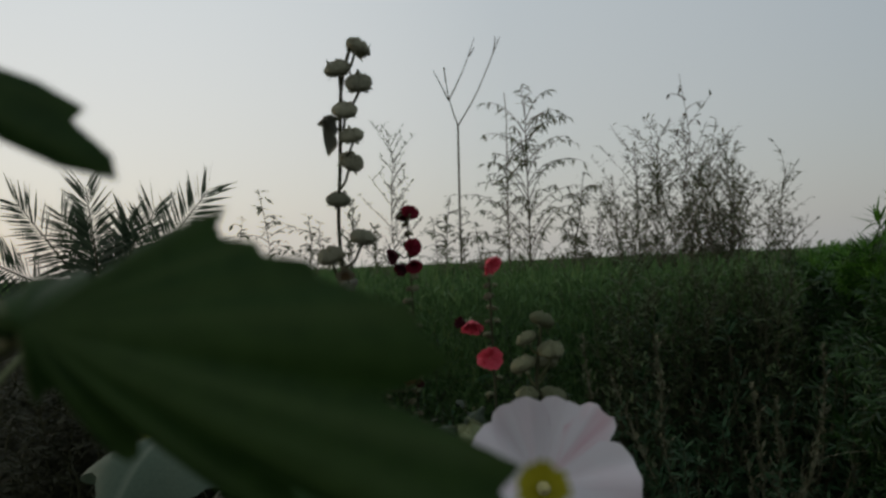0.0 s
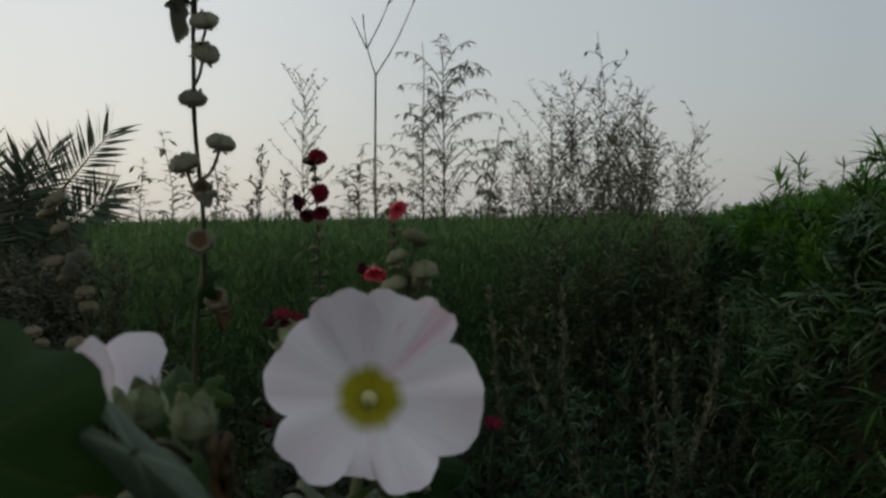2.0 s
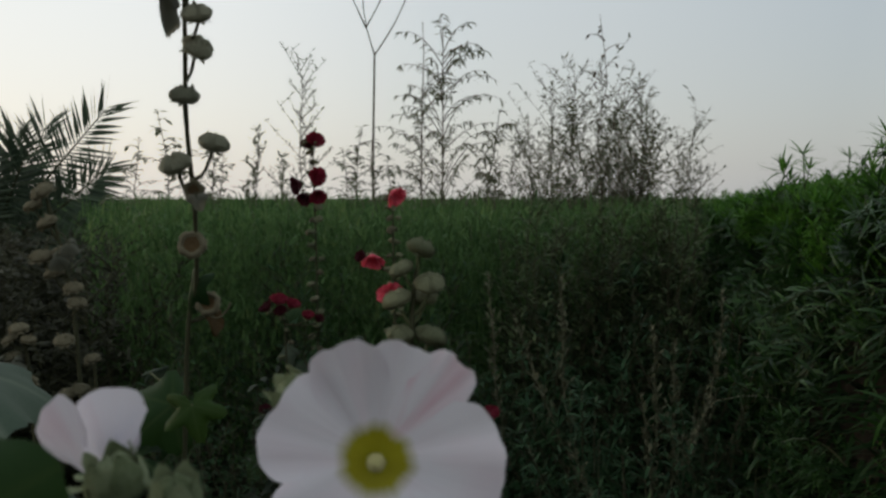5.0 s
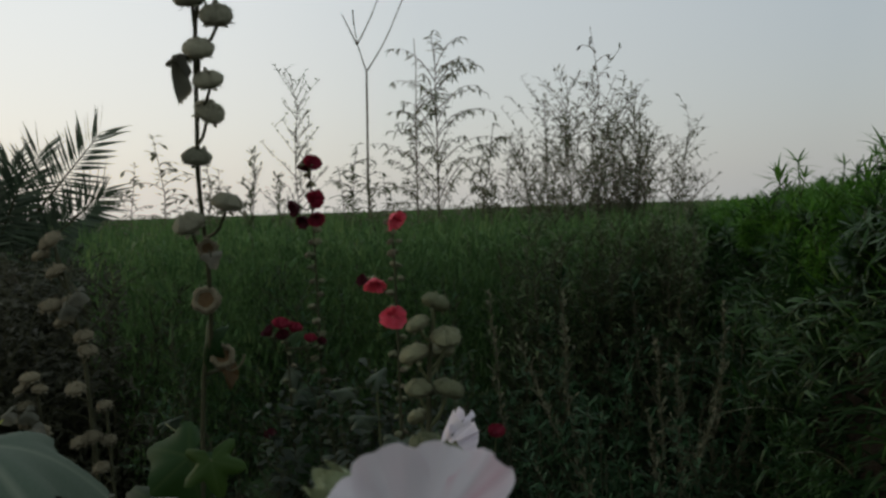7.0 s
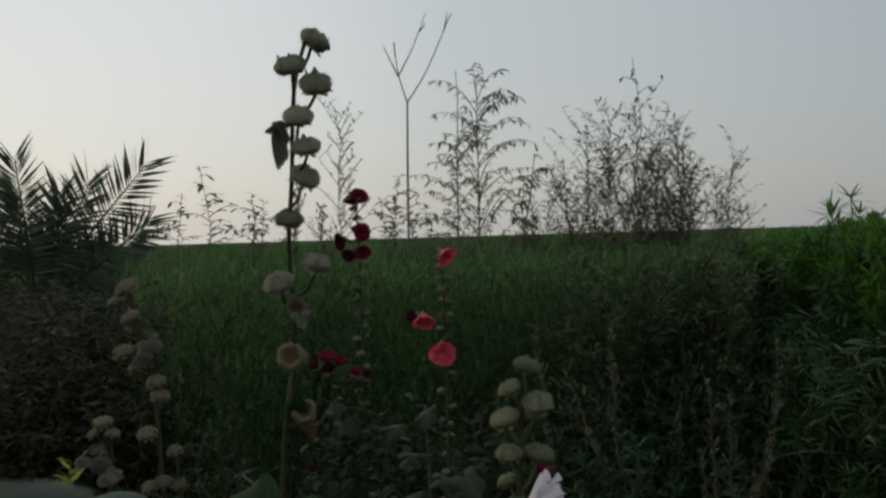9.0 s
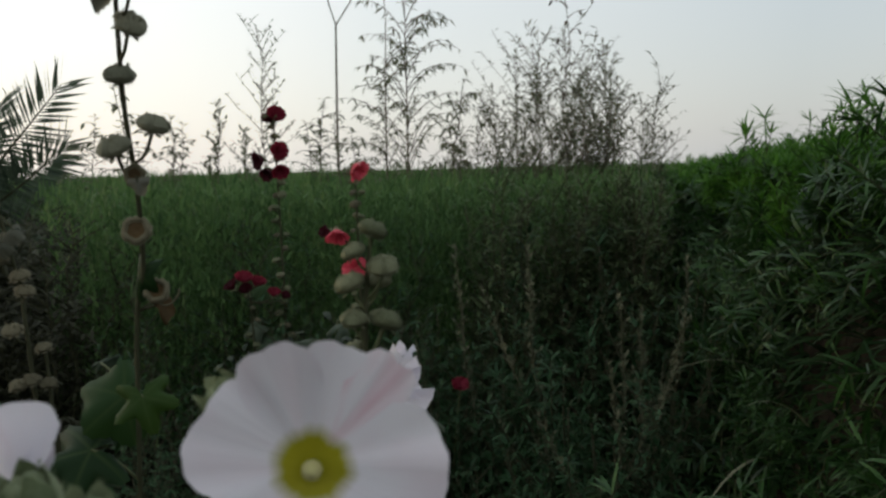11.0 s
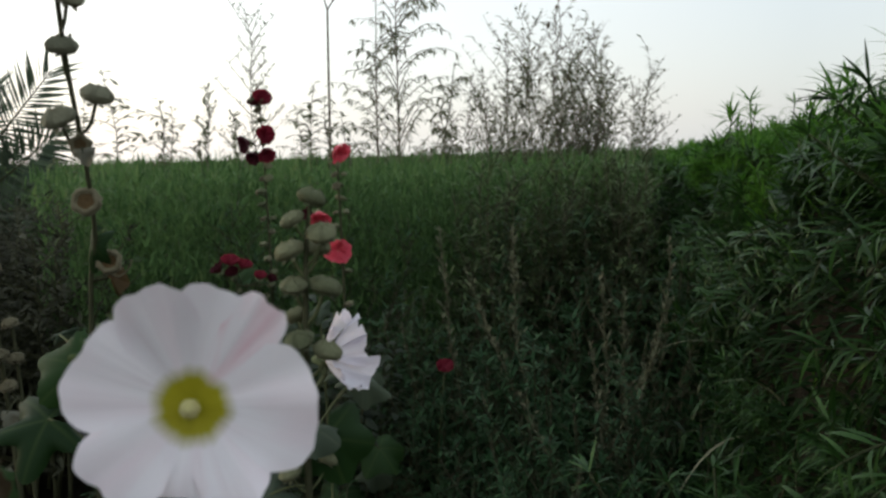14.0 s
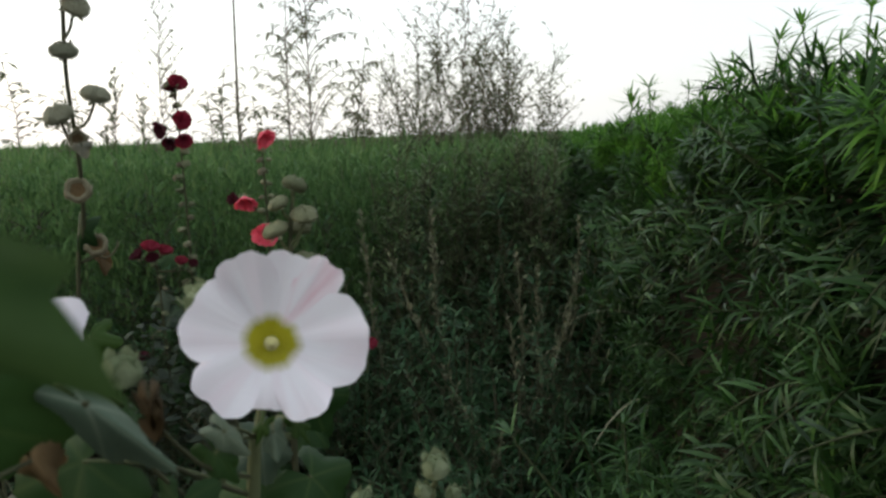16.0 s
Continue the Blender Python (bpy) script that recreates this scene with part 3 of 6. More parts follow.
def calyx_soup(seed=0, r=0.007, h=0.012):
    """The green cup behind a bloom: five sepals under the petals, ending in a short stalk."""
    s = Soup()
    rng = random.Random(seed)
    v, f = [], []
    n, m = 15, 5
    for j in range(m + 1):
        t = j / m
        for i in range(n):
            w = 2 * math.pi * i / n
            rr = r * (0.25 + 0.75 * math.sin(math.pi * 0.5 * t)) * (1 + 0.08 * math.cos(5 * w))
            v.append((rr * math.cos(w), rr * math.sin(w), -h * (1 - t) - 0.003))
    for j in range(m):
        for i in range(n):
            f.append((j * n + i, j * n + (i + 1) % n, (j + 1) * n + (i + 1) % n, (j + 1) * n + i))
    f.append(tuple(range(n))[::-1])
    s.add(v, f)
    for k in range(5):
        w = 2 * math.pi * (k + rng.uniform(-0.1, 0.1)) / 5
        blade(s, (r * 0.9 * math.cos(w), r * 0.9 * math.sin(w), -0.004), (math.cos(w), math.sin(w), 0.1), r * 1.5, r * 1.1, 0.2, 3, 0, 0.3)
    return s


PODS_GREEN = [pod_data("seed_pod", M_POD, k, 0.6, 0.2) for k in range(3)]
PODS_GREY = [pod_data("seed_pod", M_POD_GREY, 10 + k, 0.62, 0.32) for k in range(4)]
PODS_DRY = [pod_data("seed_pod", M_POD_DRY, 20 + k, 0.52, 0.45, True, 0.55) for k in range(3)]
PODS_OPEN = [open_pod_data(25 + k) for k in range(3)]
BUDS = [pod_data("bud", M_CALYX, 30 + k, 0.95, 0.0, False) for k in range(2)]
SEPALS = [sepal_data(3 + k) for k in range(3)]
BRACT = bract_data()


def stem_part(parent, pts, r0, r1, mat, n=14, name="stem", sides=8):
    line = bend(pts, n)
    s = Soup()
    tube(s, line, [r0 + (r1 - r0) * i / (n - 1) for i in range(n)], sides)
    part(name, s, mat, parent)
    return line


def pod_on(parent, at, radius, stem_at, meshes, k, mat_stalk, tilt=0.4, open_up=0.8):
    """A pod at a place, with its short stalk back to the stem."""
    at, stem_at = Vector(at), Vector(stem_at)
    out = at - stem_at
    out.z = 0
    axis = unit(out) * tilt + Vector((0, 0, open_up)) if out.length > 1e-4 else Vector((0, 0, 1))
    rng = random.Random(k * 13 + 5)
    axis += Vector((rng.uniform(-0.35, 0.35), rng.uniform(-0.35, 0.35), 0))
    m = facing(at, axis, (0, 1, 0.1), rng.uniform(0, 6), radius)
    pod = part("seed_pod", meshes[k % len(meshes)], None, parent, "", m)
    s = Soup()
    foot = at - unit(axis) * radius * 0.45
    root = stem_at - Vector((0, 0, radius * 0.7))
    mid = root * 0.4 + foot * 0.6 + Vector((0, 0, -0.15 * (foot - root).length))
    tube(s, bend([root, mid, foot], 6), [radius * 0.12] * 6, 6)
    part("pod_stalk", s, mat_stalk, parent)
    return pod


def leaf_on(parent, at, tip_dir, normal, mesh, size, stem_at=None, mat_stalk=None, label=""):
    """A broad leaf whose tip points along tip_dir and whose face looks along normal."""
    z = unit(normal)
    y = unit(tip_dir)
    y = (y - z * y.dot(z)).normalized()
    x = y.cross(z)
    m = Matrix((x, y, z)).transposed().to_4x4()
    ob = part("leaf", mesh, None, parent, label, Matrix.Translation(at) @ m @ Matrix.Scale(size, 4))
    if stem_at is not None:
        s = Soup()
        a, b = Vector(stem_at), Vector(at)
        tube(s, bend([a, (a + b) / 2 + Vector((0, 0, 0.08 * (b - a).length)), b], 7), [0.0005 + 0.014 * size] * 7, 6)
        part("leaf_stalk", s, mat_stalk or M_STEM, parent)
    return ob


def free_leaf(lobes, cup=0.004, wave=0.003, mat=None, core=0.30):
    """A veined leaf whose lobes are told one by one: the turn in degrees, the length and the breadth in degrees."""
    s = Soup()
    n, m = 96, 9
    v, uv = [], []
    for j in range(m + 1):
        t = j / m
        for i in range(n):
            w = 360.0 * i / n
            r, near = 0.0, 1.0
            for deg, length, broad in lobes:
                off = abs((w - deg + 180) % 360 - 180)
                r = max(r, length * (core + (1 - core) * math.exp(-((off / broad) ** 2))) * (0.85 + 0.15 * math.cos(radians(off))))
                near = min(near, off / 26)
            r *= 1 + 0.014 * math.sin(radians(w * 13)) + 0.008 * math.sin(radians(w * 29 + 40))
            z = -cup * t * t + wave * t * t * math.sin(radians(3 * w)) + 0.0012 * min(1, near) * t
            v.append((r * t * math.cos(radians(w)), r * t * math.sin(radians(w)), z))
            uv.append((min(1, near * (0.3 + 0.7 * t)), t))
    s.add(v, [(j * n + i, j * n + (i + 1) % n, (j + 1) * n + (i + 1) % n, (j + 1) * n + i) for j in range(m) for i in range(n)], uv)
    return s.data("leaf", mat or M_LEAF_NEAR)


LEAVES = [broad_leaf(1.0, 5, 0.20, 0.36, 0.16, k) for k in range(3)]
LEAVES_DEEP = [broad_leaf(1.0, 5, 0.42, 0.3, 0.14, 40 + k) for k in range(2)]
LEAVES_MID = [broad_leaf(1.0, 5, 0.42, 0.3, 0.14, 46, 0.03, "leaf", M_LEAF_MID)]
LEAVES_PALE = [broad_leaf(1.0, 5, 0.22, 0.45, 0.2, 60 + k, 0.03, "leaf", M_LEAF_PALE) for k in range(2)]
LEAVES_WOOLLY = [broad_leaf(1.0, 5, 0.22, 0.45, 0.2, 60 + k, 0.03, "leaf", M_LEAF_WOOLLY) for k in range(2)]
LEAVES_DRY = [broad_leaf(1.0, 3, 0.45, 1.3, 0.6, 80 + k, 0.08, "withered_leaf", M_DRYLEAF) for k in range(2)]
LEAVES_GREY = [broad_leaf(1.0, 3, 0.35, 0.8, 0.3, 90 + k, 0.06, "withered_leaf", M_GREYLEAF) for k in range(2)]

# ---- ground ----


def smooth(a, b, x):
    t = min(1.0, max(0.0, (x - a) / (b - a)))
    return t * t * (3 - 2 * t)


def hedge_foot(y):
    return 0.60 + 0.17 * (y - 1.4)


def ground_z(x, y):
    """Level field, with an overgrown bank along one side."""
    near = 1 - smooth(4.0, 9.0, abs(y))
    d = x - hedge_foot(y) + 0.012 * noise.noise((y * 3.1, x, 4.0))
    z = (1.150 + 0.19 * max(0.0, min(1.4, d) - 0.1) - 0.015 * (min(y, 4.2) - 2.3) + 0.03 * (1 - smooth(1.3, 1.9, y))) * smooth(0.10, 0.29, d) * near
    z += 0.03 * noise.noise((x * 1.7, y * 1.7, 0)) * near
    return z


def build_ground():
    def steps(lo, hi, fine):
        a = [-3000, -900, -300, -100, -40, -20, -12]
        k = lo
        while k <= hi:
            a.append(k)
            k += fine
        return a + [12, 20, 40, 100, 300, 900, 3000]

    xs, ys = steps(-7, 7, 0.14), steps(-5, 9, 0.14)
    xs = sorted([x for x in xs if not 0.3 < x < 1.9] + [0.34 + 0.04 * k for k in range(39)])
    v = [(x, y, ground_z(x, y) if abs(x) < 12 and abs(y) < 12 else 0.0) for y in ys for x in xs]
    w = len(xs)
    s = Soup()
    s.add(v, [(j * w + i, j * w + i + 1, (j + 1) * w + i + 1, (j + 1) * w + i) for j in range(len(ys) - 1) for i in range(w - 1)])
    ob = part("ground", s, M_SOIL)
    tagged(ob, "dark bare soil under the field and its overgrown bank, deepened for shade", "ground", "", "structure")


build_ground()


def blade_field(name, n, xr, yr, base, top, width, lean, seed, label, mat=M_CROP, segs=3, keep=None, length=None):
    """A stand of upright crop blades as one sheet of many pieces."""
    rng = np.random.default_rng(seed)
    x = rng.uniform(*xr, n)
    y = yr[0] + (yr[1] - yr[0]) * rng.uniform(0, 1, n) ** 1.5
    if keep:
        k = np.array([keep(a, b) for a, b in zip(x, y)])
        x, y = x[k], y[k]
        n = len(x)
    gz = np.array([ground_z(a, b) if abs(b) < 12 else 0.0 for a, b in zip(x, y)])
    z0 = rng.uniform(*base, n) + gz * 0.2
    swell = 0.018 * np.sin(x * 1.3 + y * 0.7) + 0.014 * np.sin(x * 3.1 - y * 1.9) + 0.010 * np.sin(x * 9.0 + 2 * np.sin(y * 4.0)) + rng.exponential(0.015, n)
    z1 = z0 + (rng.uniform(*top, n) + swell - z0) * rng.uniform(0.72, 1.0, n) ** 0.5
    if length:
        z1 = np.minimum(z1, z0 + rng.uniform(*length, n))
    ang = rng.uniform(0, 2 * np.pi, n)
    tilt = rng.normal(0, lean, n)
    wd = rng.uniform(0.6, 1.3, n) * width
    face = rng.uniform(0, 2 * np.pi, n)
    v = np.zeros((n, segs + 1, 2, 3))
    for i in range(segs + 1):
        t = i / segs
        off = tilt * (z1 - z0) * t**2
        w = wd * 0.5 * (1 - t**2 * 0.94)
        cx, cy, cz = x + off * np.cos(ang), y + off * np.sin(ang), z0 + (z1 - z0) * t - abs(off) * 0.25 * t
        for side in (0, 1):
            sg = -1 if side == 0 else 1
            v[:, i, side, 0] = cx + sg * w * np.cos(face)
            v[:, i, side, 1] = cy + sg * w * np.sin(face)
            v[:, i, side, 2] = cz
    o = (np.arange(n) * (segs + 1) * 2)[:, None, None]
    q = np.array([[2 * i, 2 * i + 1, 2 * i + 3, 2 * i + 2] for i in range(segs)])[None]
    me = bpy.data.meshes.new(name)
    me.from_pydata(v.reshape(-1, 3).tolist(), [], (o + q).reshape(-1, 4).tolist())
    me.materials.append(mat)
    return tagged(new(name, me), label, "crop", "", "stuff")


def in_field(x, y):
    return x < hedge_foot(y) + 0.14 and not (x < (-0.40 + 0.12 * noise.noise((x * 7, y * 7, 0.3))) * (y - 0.1) and y < 7.5)


blade_field("crop_field", 165000, (-3.2, 2.6), (3.05, 6.5), (0.30, 1.28), (1.20, 1.33), 0.0095, 1.2, 1, "dense dark green leafy crop of even height", keep=in_field, length=(0.03, 0.075))
blade_field("far_crop", 30000, (-14, 9), (6.5, 18), (0.9, 1.28), (1.22, 1.38), 0.022, 0.6, 2, "far stretch of dark green leafy crop", length=(0.08, 0.2))
blade_field("distant_crop", 20000, (-70, 55), (18, 90), (0.5, 1.0), (1.20, 1.40), 0.12, 0.15, 3, "distant dark green crop to the horizon")

blade_field("crop_tips", 9000, (-5.0, 4.0), (3.6, 11.0), (1.20, 1.27), (1.30, 1.40), 0.010, 0.35, 4, "young tips standing above the crop", keep=in_field, length=(0.08, 0.16))

# ---- background weeds and saplings ----


def spray(seed, h, stems=1, branches=16, first=0.2, reach=0.3, rise=0.7, leaf=(0.05, 0.008), every=0.03, droop=0.6, r0=0.006, twigs=0, wob=0.03, arch=0.2, leaf_rise=0.2, spread0=0.05, leaf_segs=2):
    """A slender plant: stems with side branches along them, narrow leaves along the branches. Returns stem and leaf pieces."""
    rng = random.Random(seed)
    st, lf = Soup(), Soup()

    def leaves_along(line, a, b, dens):
        d = 0.0
        for i in range(len(line) - 1):
            p, q = line[i], line[i + 1]
            seg = (q - p).length
            t0 = i / (len(line) - 1)
            if not a <= t0 <= b:
                continue
            d += seg
            while d > dens:
                d -= dens * rng.uniform(0.7, 1.3)
                w = rng.uniform(0, 6.28)
                dirn = Vector((math.cos(w), math.sin(w), leaf_rise + rng.uniform(-0.4, 0.4))) + unit(q - p) * 0.6
                k = rng.uniform(0.6, 1.25)
                blade(lf, p.lerp(q, rng.random()), dirn, leaf[0] * k, leaf[1] * k, droop * rng.uniform(0.5, 1.5), leaf_segs, rng.uniform(-0.6, 0.6))

    for k in range(stems):
        hh = h * (1 if k == 0 else rng.uniform(0.7, 0.98))
        lean = Vector((rng.uniform(-1, 1), rng.uniform(-1, 1), 0)) * (spread0 if k == 0 else spread0 * 3)
        foot = Vector((rng.uniform(-1, 1), rng.uniform(-1, 1), 0)) * (0.0 if k == 0 else 0.05)
        n = 12
        line = [foot + lean * (i / n) ** 1.4 * hh + Vector((rng.uniform(-wob, wob) * i / n, rng.uniform(-wob, wob) * i / n, hh * i / n)) for i in range(n + 1)]
        tube(st, line, [r0 * (1 - 0.8 * i / n) for i in range(n + 1)], 5)
        leaves_along(line, 0.55, 1.0, every * 0.8)
        for b in range(branches):
            t = first + (0.97 - first) * (b + rng.random()) / branches
            i = min(int(t * n), n - 1)
            p = line[i].lerp(line[i + 1], t * n - i)
            w = rng.uniform(0, 6.28)
            ln = reach * (1.1 - 0.75 * t) * rng.uniform(0.6, 1.25)
            d = Vector((math.cos(w), math.sin(w), rise))
            pts = [p]
            for s in range(6):
                d = (unit(d) + Vector((rng.uniform(-0.12, 0.12), rng.uniform(-0.12, 0.12), -arch / 3))).normalized()
                pts.append(pts[-1] + d * ln / 6)
            tube(st, pts, [r0 * 0.38 * (1 - 0.12 * s) for s in range(7)], 4)
            leaves_along(pts, 0.1, 1.0, every)
            for g in range(twigs):
                c = rng.randrange(1, 6)
                w2 = rng.uniform(0, 6.28)
                tw = [pts[c] + Vector((math.cos(w2), math.sin(w2), rise * 0.8)) * ln * 0.35 * s / 3 for s in range(4)]
                tube(st, tw, [r0 * 0.25] * 4, 4)
                leaves_along(tw, 0, 1, every)
    return st, lf


def plant_kind(name, stem_mat, leaf_mat_, stem_name="stem", leaf_name="foliage", **kw):
    st, lf = spray(**kw)
    return name, stem_name, st.data(stem_name, stem_mat), leaf_name, lf.data(leaf_name, leaf_mat_)


def set_plant(kind, loc, label, category, turn=0.0, size=1.0, group="", lean=(0, 0), tall=1.0):
    name, sn, sm, ln, lm = kind
    ob = thing(name, loc, label, category, group)
    ob.rotation_euler = (lean[1], lean[0], turn)
    ob.scale = (size, size, size * tall)
    tagged(part(sn, sm, None, ob), kind="stuff")
    tagged(part(ln, lm, None, ob), kind="stuff")
    return ob


def tufted_sapling(seed):
    """A thin sapling: two upright stems, rising side shoots, and at each node a tuft of narrow leaves that hang."""
    rng = random.Random(seed)
    st, lf = Soup(), Soup()

    def tuft(p, d, size):
        for _ in range(rng.randint(2, 4)):
            w = rng.uniform(0, 6.28)
            dd = Vector((math.cos(w), math.sin(w), rng.uniform(-0.8, 0.2))) + unit(d) * 0.7
            blade(lf, p, dd, size * rng.uniform(0.65, 1.2), 0.0115 * rng.uniform(0.8, 1.2), rng.uniform(0.4, 1.2), 3, rng.uniform(-0.6, 0.6), 0.35)

    for foot, top, h, branches, start, width in ((0.0, 0.0, 2.33, 46, 0.42, 0.66), (-0.13, -0.11, 2.36, 30, 0.42, 0.34), (0.14, 0.34, 1.85, 22, 0.48, 0.26)):
        n = 14
        line = [Vector((foot + (top - foot) * (i / n) ** 1.5 + rng.uniform(-0.006, 0.006), 0.05 * foot + rng.uniform(-0.006, 0.006), h * i / n)) for i in range(n + 1)]
        tube(st, line, [0.009 * (1 - 0.75 * i / n) for i in range(n + 1)], 5)
        for b in range(branches):
            t = start + (0.95 - start) * (b + rng.random()) / branches
            if foot < 0 and t > 0.84:
                continue
            i = min(int(t * n), n - 1)
            p = line[i].lerp(line[i + 1], t * n - i)
            w = rng.uniform(0, 6.28)
            d = Vector((math.cos(w), math.sin(w), rng.uniform(1.1, 2.2)))
            ln = width * (1.25 - 0.9 * t) * rng.uniform(0.7, 1.35)
            pts = [p]
            for k in range(7):
                d = (unit(d) + Vector((rng.uniform(-0.1, 0.1), rng.uniform(-0.1, 0.1), -0.08 - 0.03 * k))).normalized()
                pts.append(pts[-1] + d * ln / 7)
                if k > 0:
                    tuft(pts[-1], d, 0.064)
            tube(st, pts, [0.0034 * (1 - 0.1 * k) for k in range(8)], 4)
        if foot >= 0:
            for k in range(5):
                tuft(line[-1 - k // 2], (0.3, 0, 1), 0.07)
    return "sapling", "trunk", st.data("trunk", M_TWIG), "crown", lf.data("crown", M_TREE)


def build_background():
    set_plant(tufted_sapling(3), (0.03, 4.9, 0), "slender sapling with drooping narrow grey-green leaves", "sapling", 0.0)
    bush = [plant_kind("shrub", M_TWIG, M_TREE, "trunk", "crown", seed=20 + k, h=2.05, stems=3, branches=44, first=0.34, reach=0.46, rise=1.5, leaf=(0.045, 0.0125), every=0.026, droop=0.5, r0=0.0055, twigs=1, wob=0.014, arch=0.10, leaf_rise=0.3, spread0=0.06) for k in range(3)]
    for k, (x, top, lean, y) in enumerate(((0.44, 1.66, -0.05, 4.7), (0.36, 1.62, -0.08, 4.9), (0.56, 1.80, 0.0, 4.5), (0.66, 2.0, -0.02, 4.8), (0.78, 2.12, -0.01, 4.6), (0.93, 1.95, -0.03, 4.5), (1.0, 2.16, 0.02, 4.8), (1.14, 2.0, 0.04, 4.6), (1.17, 1.86, 0.08, 4.7), (1.25, 1.84, 0.10, 4.8), (1.32, 1.74, 0.13, 4.9))):
        set_plant(bush[k % 3], (x, y, 0), "tall upright shrub with small sparse leaves and thin twigs", "shrub", k * 1.3, top / 2.06, "tall shrubs at the field's edge", (lean, 0))
    podded = plant_kind("dry_weed", M_TWIG, M_TWIG, "stem", "seed_head", seed=41, h=2.36, stems=1, branches=9, first=0.72, reach=0.30, rise=1.0, leaf=(0.035, 0.02), every=0.075, droop=1.2, r0=0.007, wob=0.03, arch=0.5, leaf_rise=-0.6, spread0=0.03)
    set_plant(podded, (0.94, 4.75, 0), "bare dry weed stalk with dangling seed pods", "weed", 0.4)
    panicle = plant_kind("tall_weed", M_TWIG, M_TREE, seed=51, h=2.06, branches=46, first=0.45, reach=0.36, rise=1.3, leaf=(0.024, 0.008), every=0.012, droop=0.3, r0=0.006, twigs=1, wob=0.02, arch=0.05, leaf_rise=0.3, spread0=0.02)
    set_plant(panicle, (-0.66, 4.2, 0), "tall dry weed with a loose feathery flower head", "weed", 0.0)
    spike = plant_kind("tall_weed", M_TWIG, M_TREE, seed=61, h=1.70, branches=30, first=0.6, reach=0.2, rise=1.6, leaf=(0.040, 0.015), every=0.011, droop=0.2, r0=0.006, wob=0.02, arch=0.2, leaf_rise=0.4, spread0=0.02)
    set_plant(spike, (-0.90, 4.2, 0), "tall weed with a dense narrow leafy spike", "weed", 0.8)
    set_plant(spike, (-0.83, 4.5, 0), "tall weed with a dense narrow leafy spike", "weed", 2.8, 0.93)
    umbel = plant_kind("tall_weed", M_TWIG, M_TREE, seed=71, h=1.78, branches=18, first=0.66, reach=0.29, rise=1.0, leaf=(0.050, 0.019), every=0.018, droop=0.6, r0=0.008, wob=0.02, arch=0.5, leaf_rise=0.0, spread0=0.02)
    for k, (x, y, s) in enumerate(((-1.32, 4.2, 1.0), (-1.17, 4.25, 0.92), (-1.10, 4.3, 0.90), (-1.48, 4.2, 0.92), (-0.45, 4.3, 0.96), (-0.33, 4.4, 0.92), (-0.22, 4.45, 0.87), (-0.53, 4.5, 0.9), (0.35, 4.5, 0.9))):
        set_plant(umbel, (x, y, 0), "tall weed with a branching dry seed head", "weed", k * 0.9, s, "tall weeds in the crop", (0.03 if k % 2 else -0.03, 0))
    # bare forked stalk
    stalk = thing("bare_stalk", (-0.52, 6.2, 0), "thin bare dry stalk that forks near its top", "weed")
    y = 0.0
    segs = [[(0.04, y, 0), (0.01, y, 1.2), (0.03, y, 2.40)], [(0.03, y, 2.40), (-0.05, y, 2.62), (-0.10, y, 2.86)], [(-0.05, y, 2.60), (-0.13, y, 2.75), (-0.18, y, 2.84)],
            [(-0.05, y, 2.60), (0.05, y, 2.82), (0.13, y, 3.07)], [(0.03, y, 2.40), (0.16, y, 2.63), (0.28, y, 2.94), (0.33, y, 3.07)], [(0.28, y, 2.94), (0.29, y, 3.02), (0.29, y, 3.07)], [(-0.08, y, 2.75), (-0.09, y, 2.82), (-0.09, y, 2.86)], [(0.09, y, 2.93), (0.12, y, 2.97), (0.13, y, 3.0)]]
    for k, pts in enumerate(segs):
        stem_part(stalk, [(p[0] + 0.05 * max(0.0, p[2] - 2.4) / 0.6, p[1], p[2]) for p in pts], 0.012 if k == 0 else 0.006, 0.008 if k == 0 else 0.0025, M_TWIG, 9, "stem" if k == 0 else "branch", 6)


build_background()


